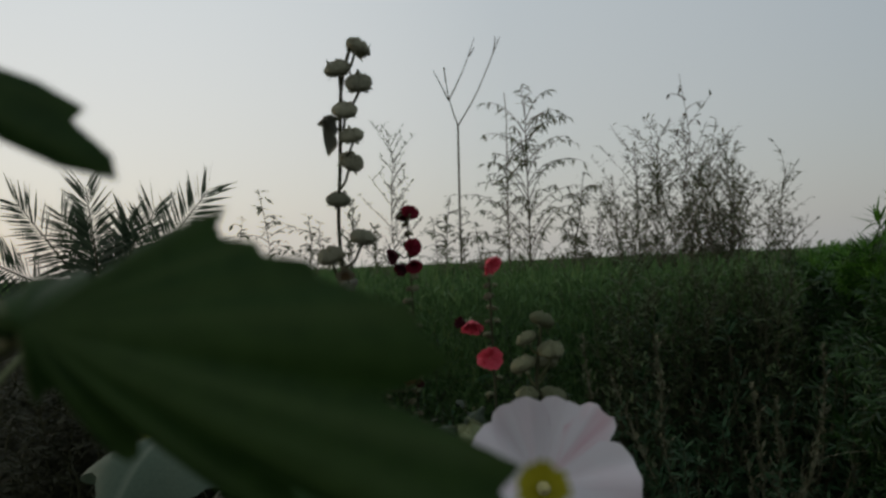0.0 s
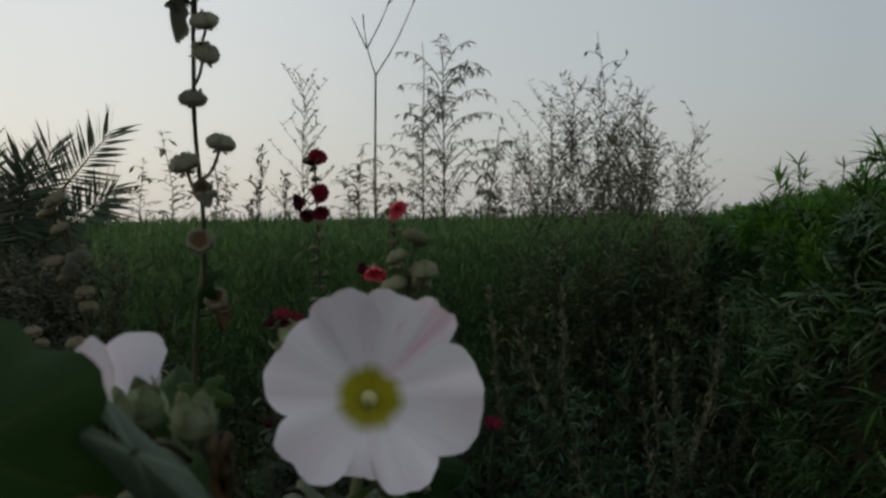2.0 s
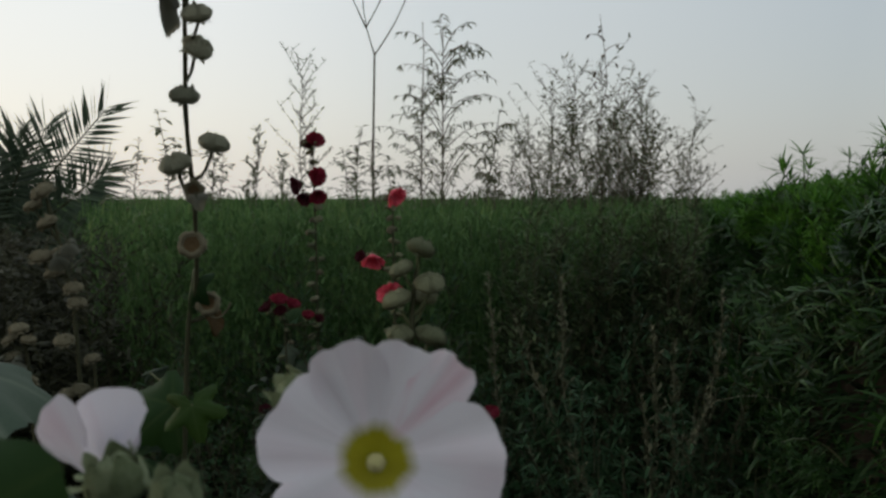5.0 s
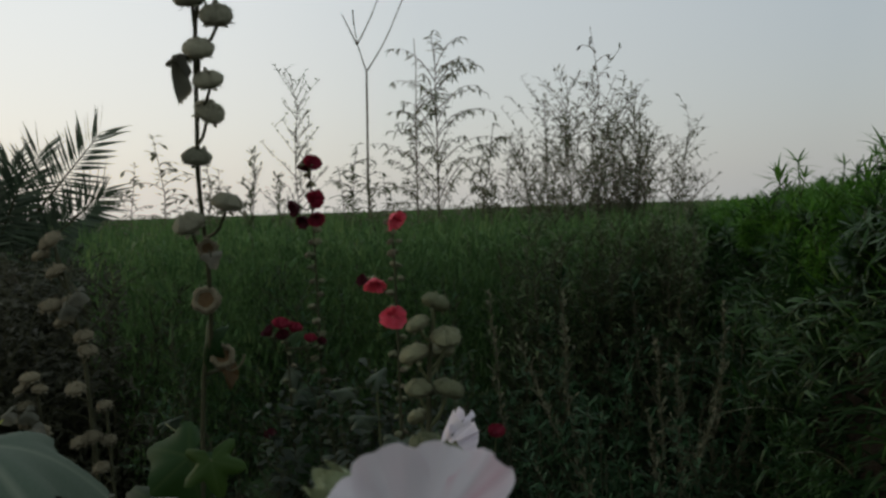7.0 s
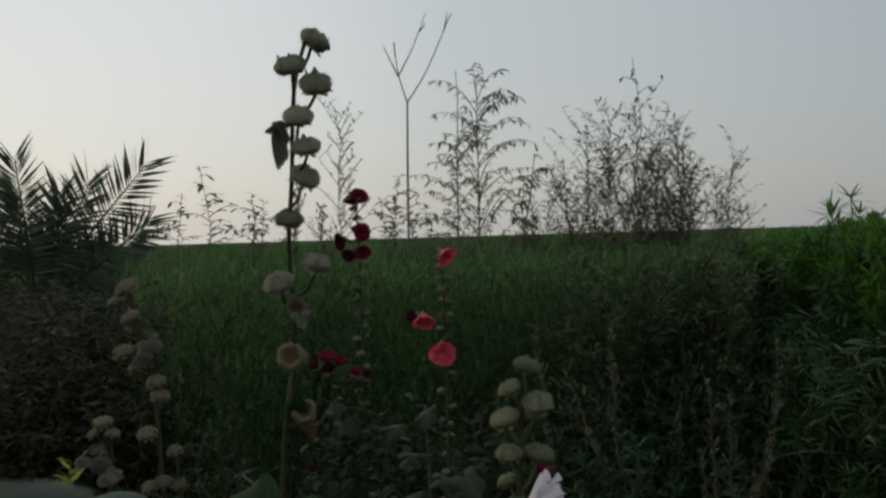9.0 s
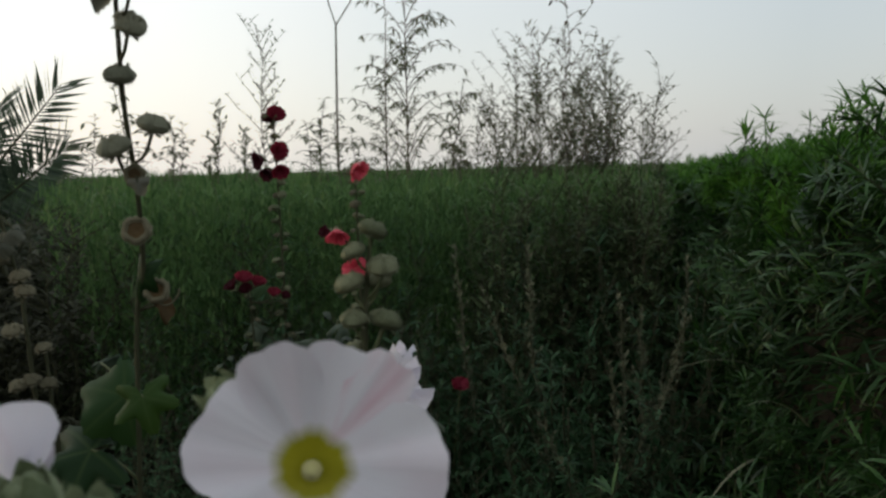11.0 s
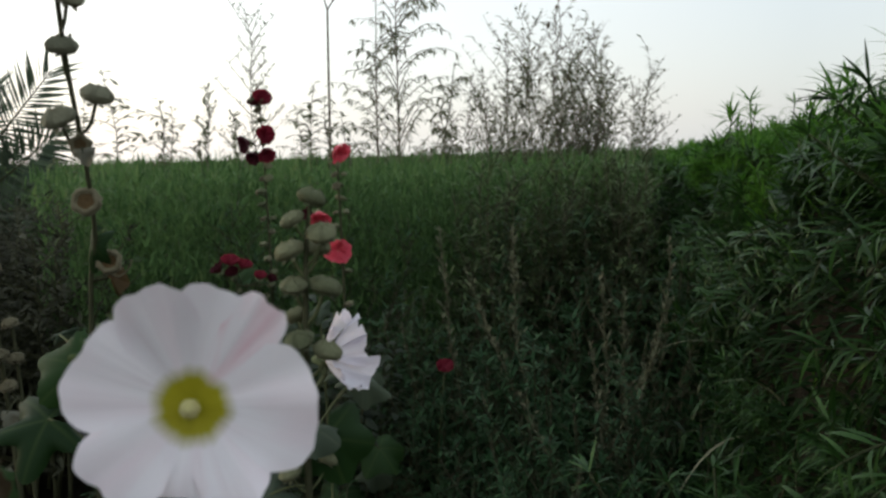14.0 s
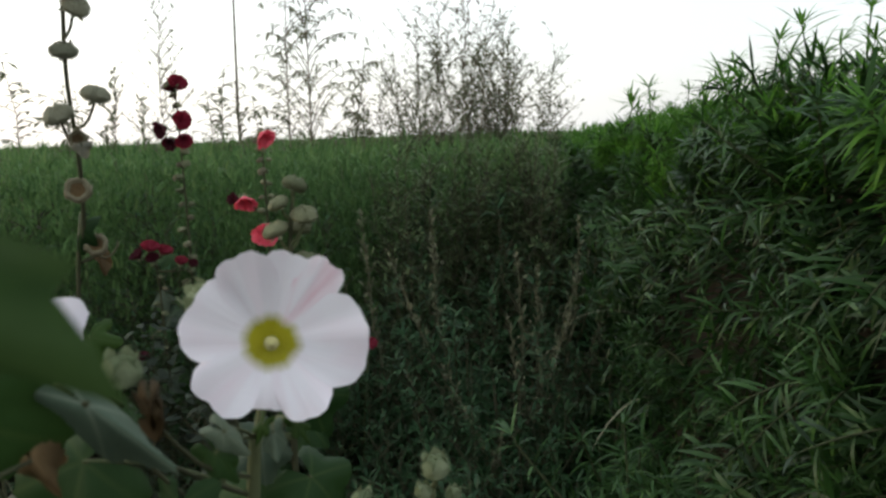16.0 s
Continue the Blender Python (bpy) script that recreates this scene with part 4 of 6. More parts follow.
def build_palm():
    palm = thing("date_palm", (-3.42, 6.2, 0), "low date palm with stiff grey-green feather fronds", "palm")
    s = Soup()
    n = 9
    tube(s, [(0.02 * math.sin(i), 0, 1.0 * i / n) for i in range(n + 1)], [0.24 + 0.03 * (i % 2) for i in range(n + 1)], 12)
    part("trunk", s, M_PALM_TRUNK, palm)
    rng = random.Random(5)
    # the way out, the way up, the length, the arch, the way back or forth
    fronds = [(0.93, 1.02, 1.40, 0.02, -0.08), (1.0, 0.32, 1.14, -0.55, -0.10), (0.62, 1.0, 1.00, -0.45, 0.05), (-0.06, 1.1, 1.10, 0.2, -0.1), (-0.62, 1.0, 1.25, 0.25, 0), (0.50, 0.80, 0.80, 0.0, -0.3), (-1.0, 0.8, 1.25, 0.35, -0.2), (-0.35, 0.9, 1.0, 0.3, 0.1),
              (0.9, 0.10, 0.9, 0.2, -0.2), (0.75, 0.55, 0.95, 0.1, 0.2), (-0.9, 0.35, 1.1, 0.35, 0), (0.10, 0.7, 0.9, 0.3, -0.3), (0.25, 1.0, 0.85, 0.1, 0)]
    for k, (dx, dz, ln, arch, dy) in enumerate(fronds):
        d = unit((dx, dy, dz))
        line = [Vector((0, 0, 0.98))]
        for i in range(14):
            d = (d + Vector((0, 0, -arch / 14))).normalized()
            line.append(line[-1] + d * ln / 14)
        fr = Soup()
        tube(fr, line, [0.017 * (1 - 0.058 * i) for i in range(15)], 5)
        frond = part("frond", fr, M_STEM_DARK, palm)
        lf = Soup()
        for i in range(74):
            t = 0.22 + 0.78 * i / 73
            q = min(int(t * 14), 13)
            a = line[q].lerp(line[q + 1], t * 14 - q)
            dd = unit(line[q + 1] - line[q])
            sd = side_of(dd, (0, 1, 0.2))
            sg = -1 if i % 2 else 1
            spread = radians(78 - 48 * t * t) + rng.uniform(-0.12, 0.12)
            size = (0.23 + 0.08 * math.sin(math.pi * min(1, 0.1 + 0.8 * t))) * rng.uniform(0.9, 1.12)
            blade(lf, a, dd * math.cos(spread) + sd * sg * math.sin(spread) + Vector((0, rng.uniform(-0.3, 0.2), 0)), size, 0.023, 0.06, 3, 1.2 + rng.uniform(-0.5, 0.5), 0.25)
        tagged(part("foliage", lf, M_PALM, frond), kind="stuff")


build_palm()


def build_thicket():
    kinds = [plant_kind("thicket_bush", M_STEM_DARK, M_THICKET, seed=300 + k, h=1.0, stems=4, branches=26, first=0.1, reach=0.4, rise=0.9, leaf=(0.05, 0.012), every=0.017, droop=0.5, r0=0.008, spread0=0.15) for k in range(3)]
    rng = random.Random(31)
    for k in range(26):
        x, y = rng.uniform(-4.6, -1.75), rng.uniform(4.2, 7.0)
        set_plant(kinds[k % 3], (x, y, 0), "dark bushy undergrowth round the palm's foot", "bush", rng.uniform(0, 6.28), rng.uniform(0.9, 1.2), "dark bushes below the palm")
    for k in range(26):
        y = rng.uniform(2.9, 4.6)
        x = -0.38 * y - rng.uniform(0.0, 1.1)
        set_plant(kinds[k % 3], (x, y, 0), "dark bushy undergrowth beside the crop", "bush", rng.uniform(0, 6.28), rng.uniform(0.95, 1.22), "dark bushes below the palm")


build_thicket()

# ---- bank of narrow-leaved shrubs ----


def whorl_plant(seed, h, whorls=9, leaf=0.085, lw=0.011, side=4, name="hedge_shrub", stem_mat=M_HEDGE_STEM, leaf_mat_=M_HEDGE):
    """A shrub shoot with narrow leaves in whorls along its stems and a starry rosette at each tip."""
    rng = random.Random(seed)
    st, lf = Soup(), Soup()

    def shoot(foot, d, ln, count):
        pts = [Vector(foot)]
        d = unit(d)
        n = 8
        for i in range(n):
            d = (d + Vector((rng.uniform(-0.08, 0.08), rng.uniform(-0.08, 0.08), 0.05))).normalized()
            pts.append(pts[-1] + d * ln / n)
        tube(st, pts, [min(0.005, 0.0022 + 0.006 * ln) * (1 - 0.08 * i) for i in range(n + 1)], 5)
        for k in range(count):
            t = 0.25 + 0.75 * (k + 0.5) / count
            i = min(int(t * n), n - 1)
            p = pts[i].lerp(pts[i + 1], t * n - i)
            ax = unit(pts[i + 1] - pts[i])
            a = side_of(ax, (0.2, 1, 0))
            b = ax.cross(a)
            m = rng.randint(4, 6)
            w0 = rng.uniform(0, 6.28)
            for q in range(m):
                w = w0 + 2 * math.pi * q / m + rng.uniform(-0.3, 0.3)
                dd = a * math.cos(w) + b * math.sin(w) + ax * rng.uniform(0.1, 0.8)
                ln2 = leaf * rng.uniform(0.6, 1.2)
                blade(lf, p, dd, ln2, lw * rng.uniform(0.8, 1.2), rng.uniform(0.3, 1.0), 4, rng.uniform(-0.3, 0.3), 0.4)
        for q in range(9):
            w = rng.uniform(0, 6.28)
            dd = Vector((math.cos(w), math.sin(w), 0)) + unit(d) * rng.uniform(0.5, 1.6)
            blade(lf, pts[-1], dd, leaf * rng.uniform(0.7, 1.25), lw * rng.uniform(0.8, 1.2), rng.uniform(0.3, 0.8), 4, 0, 0.35)
        return pts

    main = shoot((0, 0, 0), (rng.uniform(-0.15, 0.15), rng.uniform(-0.15, 0.15), 1), h, whorls)
    for k in range(side):
        t = rng.uniform(0.15, 0.7)
        w = rng.uniform(0, 6.28)
        shoot(main[int(t * 8)], (math.cos(w) * 0.9, math.sin(w) * 0.9, 0.8), h * rng.uniform(0.3, 0.55), 5)
    return name, "stem", st.data("stem", stem_mat), "foliage", lf.data("foliage", leaf_mat_)


def hedge_top(x, y):
    return 1.300 + 0.19 * (x - hedge_foot(y)) - 0.015 * (y - 2.3) + 0.03 * (1 - smooth(1.3, 1.9, y))


def droop_plant(seed, shoots=7, leaf=0.105, lw=0.0095):
    """A tuft of shoots whose long narrow leaves arch over and hang, thickest at each tip."""
    rng = random.Random(seed)
    st, lf = Soup(), Soup()
    for k in range(shoots):
        w = rng.uniform(-0.9, 0.9)
        d = unit((-math.cos(w), 1.3 * math.sin(w), rng.uniform(0.2, 1.4)))
        ln = rng.uniform(0.12, 0.28)
        pts = [Vector((rng.uniform(-0.03, 0.03), rng.uniform(-0.05, 0.05), 0))]
        for i in range(8):
            d = (d + Vector((0, rng.uniform(-0.06, 0.06), -0.09))).normalized()
            pts.append(pts[-1] + d * ln / 8)
        tube(st, pts, [0.0035 * (1 - 0.08 * i) for i in range(9)], 5)
        for q in range(15):
            t = rng.uniform(0.25, 1.0) ** 0.7
            i = min(int(t * 8), 7)
            p = pts[i].lerp(pts[i + 1], t * 8 - i)
            v = rng.uniform(0, 6.28)
            ax = unit(pts[i + 1] - pts[i])
            s1 = side_of(ax, (0.2, 0.4, 1))
            s2 = ax.cross(s1)
            dd = s1 * math.cos(v) + s2 * math.sin(v) + ax * rng.uniform(0.0, 0.9) + Vector((0, 0, 0.25))
            blade(lf, p, dd, leaf * rng.uniform(0.6, 1.25), lw * rng.uniform(0.75, 1.2), rng.uniform(0.3, 1.8), 5, rng.uniform(-0.5, 0.5), 0.35)
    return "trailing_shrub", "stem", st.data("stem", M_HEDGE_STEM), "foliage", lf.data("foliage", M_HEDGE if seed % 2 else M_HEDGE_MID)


def build_hedge():
    group = "narrow-leaved shrubs along the bank"
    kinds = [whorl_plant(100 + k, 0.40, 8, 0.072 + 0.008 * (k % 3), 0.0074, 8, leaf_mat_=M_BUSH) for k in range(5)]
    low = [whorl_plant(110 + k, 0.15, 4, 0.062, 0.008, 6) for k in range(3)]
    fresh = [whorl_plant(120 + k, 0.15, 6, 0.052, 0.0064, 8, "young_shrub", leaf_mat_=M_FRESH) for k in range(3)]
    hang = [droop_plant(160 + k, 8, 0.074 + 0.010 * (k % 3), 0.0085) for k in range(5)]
    rng = random.Random(8)
    # the bank's top
    y = 0.7
    while y < 4.7:
        x = hedge_foot(y) + 0.265
        while x < hedge_foot(y) + 1.0:
            px, py = x + rng.uniform(0.0, 0.04), y + rng.uniform(-0.05, 0.05)
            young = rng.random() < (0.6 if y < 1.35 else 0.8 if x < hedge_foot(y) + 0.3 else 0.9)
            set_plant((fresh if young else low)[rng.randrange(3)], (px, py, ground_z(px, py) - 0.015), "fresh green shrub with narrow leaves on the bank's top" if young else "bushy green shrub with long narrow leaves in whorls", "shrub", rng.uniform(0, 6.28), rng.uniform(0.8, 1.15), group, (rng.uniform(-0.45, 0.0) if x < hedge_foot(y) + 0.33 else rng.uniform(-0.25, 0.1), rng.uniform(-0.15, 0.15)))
            x += 0.10 if x < hedge_foot(y) + 0.5 else 0.16
        y += 0.11
    # tufts that hang over the bank's face
    y = 0.75
    while y < 4.0:
        for d, odds in ((0.275, 0.8), (0.25, 0.95), (0.23, 0.95), (0.21, 0.9), (0.19, 0.5), (0.17, 0.4), (0.15, 0.28), (0.125, 0.2)):
            if rng.random() > odds:
                continue
            py = y + rng.uniform(-0.06, 0.06)
            if 1.15 < py < 1.95 and 0.205 < d < 0.26:
                continue
            px = hedge_foot(py) + d + rng.uniform(-0.02, 0.02)
            set_plant(hang[rng.randrange(5)], (px + 0.02, py, ground_z(px, py) - 0.02), "shrub with long narrow leaves drooping over the bank", "shrub", rng.uniform(-0.6, 0.9), rng.uniform(0.55, 0.9), group, (rng.uniform(-1.25, -0.85) if d > 0.25 else rng.uniform(-0.95, -0.35) if d > 0.2 else rng.uniform(-0.5, 0.0), rng.uniform(-0.15, 0.3)))
        y += 0.105
    # upright shoots rooted in the face
    face = [whorl_plant(180 + k, 0.22, 8, 0.062, 0.0066, 4, leaf_mat_=(M_HEDGE_MID, M_BUSH, M_HEDGE_MID, M_BUSH)[k]) for k in range(4)]
    for k in range(150):
        py = 0.95 + 2.9 * rng.random() ** 1.2
        px = hedge_foot(py) + rng.uniform(0.15, 0.29)
        if 1.15 < py < 1.95 and 0.19 < px - hedge_foot(py) < 0.265:
            continue
        set_plant(face[k % 4 if px - hedge_foot(py) > 0.24 else k % 3], (px + 0.02, py, ground_z(px, py) - 0.03), "green shoot with whorls of slender leaves on the bank", "shrub", rng.uniform(0, 6.28), rng.uniform(0.7, 1.1), group, (rng.uniform(-0.9, -0.25), rng.uniform(-0.2, 0.35)))
    # leafy bushes at the bank's foot
    clump = [whorl_plant(190 + k, 0.78, 15, 0.078, 0.0074, 11, leaf_mat_=M_BUSH) for k in range(3)]
    for px, py, top in [(x - 0.08, y, h) for x, y, h in ((0.66, 1.6, 0.5), (0.72, 1.85, 0.55), (0.76, 1.42, 0.82), (0.84, 1.50, 0.86), (0.72, 1.58, 0.72), (0.92, 1.62, 0.84), (0.80, 1.75, 0.70), (0.70, 1.30, 0.72), (0.88, 1.36, 0.92), (0.98, 1.48, 0.90), (0.95, 1.75, 0.80), (0.86, 1.9, 0.74), (0.76, 1.7, 0.62), (0.66, 1.45, 0.6), (0.82, 1.26, 0.84), (0.94, 1.25, 0.92), (0.74, 1.15, 0.8), (0.86, 1.1, 0.9), (0.70, 1.0, 0.75), (0.78, 0.95, 0.9), (0.68, 1.22, 0.6), (0.78, 1.36, 0.72), (0.82, 1.62, 0.74), (0.90, 1.85, 0.8), (0.84, 1.0, 1.0)) if x >= 0.74 and y < 1.8]:
        gz = ground_z(px, py) - 0.02
        need = top - gz
        set_plant(*((clump[rng.randrange(3)], (px, py, gz)) if need > 0.55 else (kinds[rng.randrange(5)], (px, py, gz))), "low bushy shrub with slender leaves at the bank's foot", "shrub", rng.uniform(0, 6.28), need / 0.84 if need > 0.55 else max(0.5, need / 0.44), group, (rng.uniform(-0.3, 0), rng.uniform(0, 0.2)))
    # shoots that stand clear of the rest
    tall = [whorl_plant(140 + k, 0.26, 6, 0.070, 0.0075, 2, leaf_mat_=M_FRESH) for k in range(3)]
    spots = [(1.21, 2.70, 1.49), (1.09, 2.72, 1.47), (1.16, 1.85, 1.55), (1.22, 1.6, 1.59), (1.3, 1.85, 1.6), (1.2, 2.1, 1.52)]
    for _ in range(9):
        py = rng.uniform(1.5, 3.0)
        px = hedge_foot(py) + rng.uniform(0.30, 0.65)
        spots.append((px, py, hedge_top(px, py) + rng.uniform(0.02, 0.09)))
    for k, (px, py, tip) in enumerate(spots):
        gz = ground_z(px, py)
        set_plant(tall[k % 3], (px, py, gz), "taller green shoot with a starry leaf rosette", "shrub", k, min(1.2, max(0.9, (tip - gz) / 0.28)), group)


build_hedge()


def bank_grass():
    """Fine fresh grass in tussocks that fills the gaps between the shrubs on the bank's top."""
    rng = random.Random(66)
    s = Soup()
    for _ in range(640):
        cy = rng.uniform(1.3, 4.7)
        cx = hedge_foot(cy) + 0.33 + 1.1 * rng.random() ** 2.0
        r = rng.uniform(0.02, 0.05)
        for _ in range(30):
            x, y = cx + rng.gauss(0, r), cy + rng.gauss(0, r)
            gz = ground_z(x, y)
            ln = rng.uniform(0.08, 0.15)
            z = gz - 0.01
            w = rng.uniform(0, 6.28)
            blade(s, (x, y, z), (0.5 * math.cos(w), 0.5 * math.sin(w), 1), ln, rng.uniform(0.005, 0.009), rng.uniform(0.4, 1.4), 3, 0, 0.3)
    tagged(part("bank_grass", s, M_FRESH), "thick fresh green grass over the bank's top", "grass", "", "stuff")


bank_grass()


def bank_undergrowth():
    """Short leaves that clothe the bank's steep face below the trailing shrubs, their green darkened for the shade in
    its gaps.
    """
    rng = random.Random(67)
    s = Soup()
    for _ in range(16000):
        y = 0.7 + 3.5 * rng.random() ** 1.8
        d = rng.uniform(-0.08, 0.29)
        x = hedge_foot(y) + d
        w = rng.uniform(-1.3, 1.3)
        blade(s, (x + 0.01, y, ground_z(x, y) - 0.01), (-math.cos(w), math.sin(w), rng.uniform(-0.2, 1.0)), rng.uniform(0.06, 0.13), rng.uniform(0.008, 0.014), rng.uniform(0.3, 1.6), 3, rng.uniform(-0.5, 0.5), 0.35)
    tagged(part("bank_undergrowth", s, M_UNDER), "leafy undergrowth over the bank's steep face, coloured dark for shade", "undergrowth", "", "stuff")


bank_undergrowth()

# ---- weeds between the bank and the flowers ----


def build_weeds():
    kinds = [plant_kind("wild_weed", M_WEED_STEM, M_WEED, seed=200 + k, h=1.0, stems=2, branches=22, first=0.12, reach=0.30, rise=1.1, leaf=(0.045, 0.007), every=0.020, droop=0.5, r0=0.005, wob=0.03, arch=0.25, leaf_rise=0.2, spread0=0.06) for k in range(5)]
    rng = random.Random(12)
    y = 1.75
    while y < 3.4:
        x = -0.75
        while x < hedge_foot(y) + 0.1:
            px, py = x + rng.uniform(-0.07, 0.07), y + rng.uniform(-0.07, 0.07)
            h = (0.42 + 0.48 * (py - 1.75)) * rng.uniform(0.85, 1.12)
            h += 0.25 * smooth(0.0, 0.8, px)
            h = min(h, 1.22 * rng.uniform(0.93, 1.0))
            set_plant(kinds[rng.randrange(5)], (px, py, ground_z(px, py) - 0.01), "dull grey-green feathery weed on thin brownish stems", "weed", rng.uniform(0, 6.28), h, "feathery weeds in front of the crop", (rng.uniform(-0.12, 0.12), rng.uniform(-0.1, 0.1)))
            x += 0.17
        y += 0.17
    # taller olive weeds that reach the crop's top
    olive = [plant_kind("tall_weed", M_WEED_STEM, M_OLIVE, seed=280 + k, h=1.3, stems=2, branches=30, first=0.25, reach=0.26, rise=1.3, leaf=(0.035, 0.008), every=0.016, droop=0.4, r0=0.005, wob=0.03, arch=0.2, leaf_rise=0.3, spread0=0.05) for k in range(3)]
    for k in range(38):
        py = rng.uniform(2.7, 3.3)
        px = rng.uniform(0.28, hedge_foot(py) + 0.06)
        set_plant(olive[k % 3], (px, py, ground_z(px, py) - 0.01), "tall olive green feathery weed before the crop", "weed", rng.uniform(0, 6.28), rng.uniform(0.92, 1.05), "tall olive weeds before the crop", (rng.uniform(-0.1, 0.1), 0))
    # starry-leaved weeds among them
    stars = [whorl_plant(260 + k, 0.9, 12, 0.055, 0.0075, 6, "starry_weed", M_WEED_STEM, M_WEED) for k in range(3)]
    for k in range(60):
        px, py = rng.uniform(0.05, 0.85), rng.uniform(1.75, 2.9)
        h = min(1.2, (0.45 + 0.45 * (py - 1.75) + 0.2 * smooth(0.0, 0.8, px))) * rng.uniform(0.85, 1.1)
        set_plant(stars[k % 3], (px, py, ground_z(px, py) - 0.01), "dark green weed with slender leaves in star-like whorls", "weed", rng.uniform(0, 6.28), h / 0.95, "starry-leaved weeds below the bank", (rng.uniform(-0.15, 0.1), rng.uniform(-0.1, 0.15)))
    # undergrowth nearer by
    low = [plant_kind("low_weed", M_WEED_STEM, M_WEED, seed=230 + k, h=0.5, stems=3, branches=12, first=0.1, reach=0.2, rise=0.9, leaf=(0.04, 0.012), every=0.022, droop=0.6, r0=0.004, spread0=0.1) for k in range(3)]
    y = 0.9
    while y < 1.8:
        x = -1.2
        while x < hedge_foot(y):
            px, py = x + rng.uniform(-0.08, 0.08), y + rng.uniform(-0.08, 0.08)
            set_plant(low[rng.randrange(3)], (px, py, ground_z(px, py) - 0.01), "low dark green weed with small leaves", "weed", rng.uniform(0, 6.28), rng.uniform(0.7, 1.3), "low weeds under the hollyhocks")
            x += 0.19
        y += 0.19


build_weeds()

# ---- hollyhocks ----


def seed_stalk():
    plant = thing("hollyhock", (0, 0, 0), "tall hollyhock stalk gone to seed with grey-green pods", "hollyhock")
    line = stem_part(plant, [(-0.16, 0.80, 0), (-0.15, 0.78, 0.8), (-0.128, 0.745, 1.19), (-0.114, 0.73, 1.26), (-0.104, 0.70, 1.318), (-0.099, 0.67, 1.378), (-0.086, 0.63, 1.424), (-0.078, 0.61, 1.479), (-0.066, 0.60, 1.512)], 0.0021, 0.0013, M_STEM_DARK, 40)

    def near(z):
        return min(line, key=lambda p: abs(p.z - z))

    pods = [(-0.063, 0.605, 1.507, 0.0098), (-0.078, 0.60, 1.491, 0.0098), (-0.062, 0.60, 1.479, 0.0105), (-0.073, 0.597, 1.459, 0.0095), (-0.070, 0.605, 1.441, 0.0092),
            (-0.075, 0.62, 1.424, 0.0098), (-0.093, 0.648, 1.397, 0.0098), (-0.076, 0.655, 1.366, 0.0105), (-0.106, 0.665, 1.353, 0.0108), (-0.095, 0.67, 1.335, 0.008), (-0.109, 0.707, 1.295, 0.0115), (-0.107, 0.737, 1.247, 0.0105)]
    for k, (x, y, z, r) in enumerate(pods):
        if k < 9:
            pod_on(plant, (x, y, z), r, near(z - r * 1.1), PODS_GREY, k, M_STEM_DARK, 0.5, 0.9)
            continue
        part("seed_pod", PODS_OPEN[k % 3], None, plant, "open dry calyx with a hairy rim", facing((x, y, z), (0.12, -1, 0.30), (0, 0, 1), k, r * 0.92))
        s = Soup()
        tube(s, bend([near(z - r * 1.2), (x, y + 0.012, z - r), (x, y + r * 0.4, z)], 6), [0.0011] * 6, 6)
        part("pod_stalk", s, M_STEM_DARK, plant)
    for at, d, size, slim in (((-0.0905, 0.598, 1.4520), (-0.02, -0.1, -1), 0.022, 0.16), ((-0.0880, 0.597, 1.4545), (-0.85, -0.1, -0.15), 0.009, 0.45), ((-0.0860, 0.597, 1.4550), (0.3, -0.1, -1), 0.012, 0.2)):
        leaf_on(plant, at, d, (-0.2, -1, 0.2), LEAVES_GREY[0], size, near(1.458), M_STEM_DARK, "withered grey leaf hanging down").scale.x *= slim
    leaf_on(plant, (-0.116, 0.73, 1.262), (-0.45, -0.1, -1), (-0.5, -0.8, 0.1), LEAVES[1], 0.024, near(1.27), M_STEM_DARK).scale.x *= 0.6
    leaf_on(plant, (-0.09, 0.66, 1.33), (0.2, -0.1, -1), (0.2, -1, 0.1), LEAVES_GREY[1], 0.009, near(1.335), M_STEM_DARK)
    leaf_on(plant, (-0.106, 0.735, 1.238), (0.15, -0.1, -1), (0, -1, 0.3), LEAVES_DRY[0], 0.016, near(1.235), M_STEM_DARK, "brown withered petals below the pod").scale.x *= 0.5
    s = Soup()
    tube(s, bend([(-0.107, 0.737, 1.238), (-0.098, 0.733, 1.236), (-0.090, 0.731, 1.243), (-0.088, 0.731, 1.249)], 8), [0.0008] * 8, 5)
    part("pod_stalk", s, M_POD_DRY, plant, "dry bare stalk end")
    leaf_on(plant, (-0.106, 0.69, 1.178), (0.25, -0.2, -1), (0.1, -0.9, 0.4), LEAVES_MID[0], 0.027, near(1.16), M_STEM)
    pale = leaf_on(plant, (-0.178, 0.80, 1.178), (0.8, 0.1, 0.5), (0.1, -0.8, 0.5), LEAVES_PALE[0], 0.016, near(1.16), M_STEM)
    pale.scale.x *= 0.35
    # Pale woolly green here also stands in for skylight on the upturned blade.
    leaf_on(plant, (-0.200, 0.555, 1.232), (0.75, -0.65, 0.10), (0.0, -0.12, 1), LEAVES_WOOLLY[0], 0.072, near(0.85), M_STEM_DARK, "broad woolly grey-green leaf held flat, paled for skylight")
    leaf_on(plant, (-0.145, 0.76, 1.16), (-0.4, -0.3, -0.3), (0.2, -0.8, 0.5), LEAVES[1], 0.04, near(1.13), M_STEM)
    leaf_on(plant, (-0.17, 0.75, 1.12), (-0.6, -0.3, 0.1), (0.1, -0.5, 0.8), LEAVES_DEEP[1], 0.05, near(1.1), M_STEM)


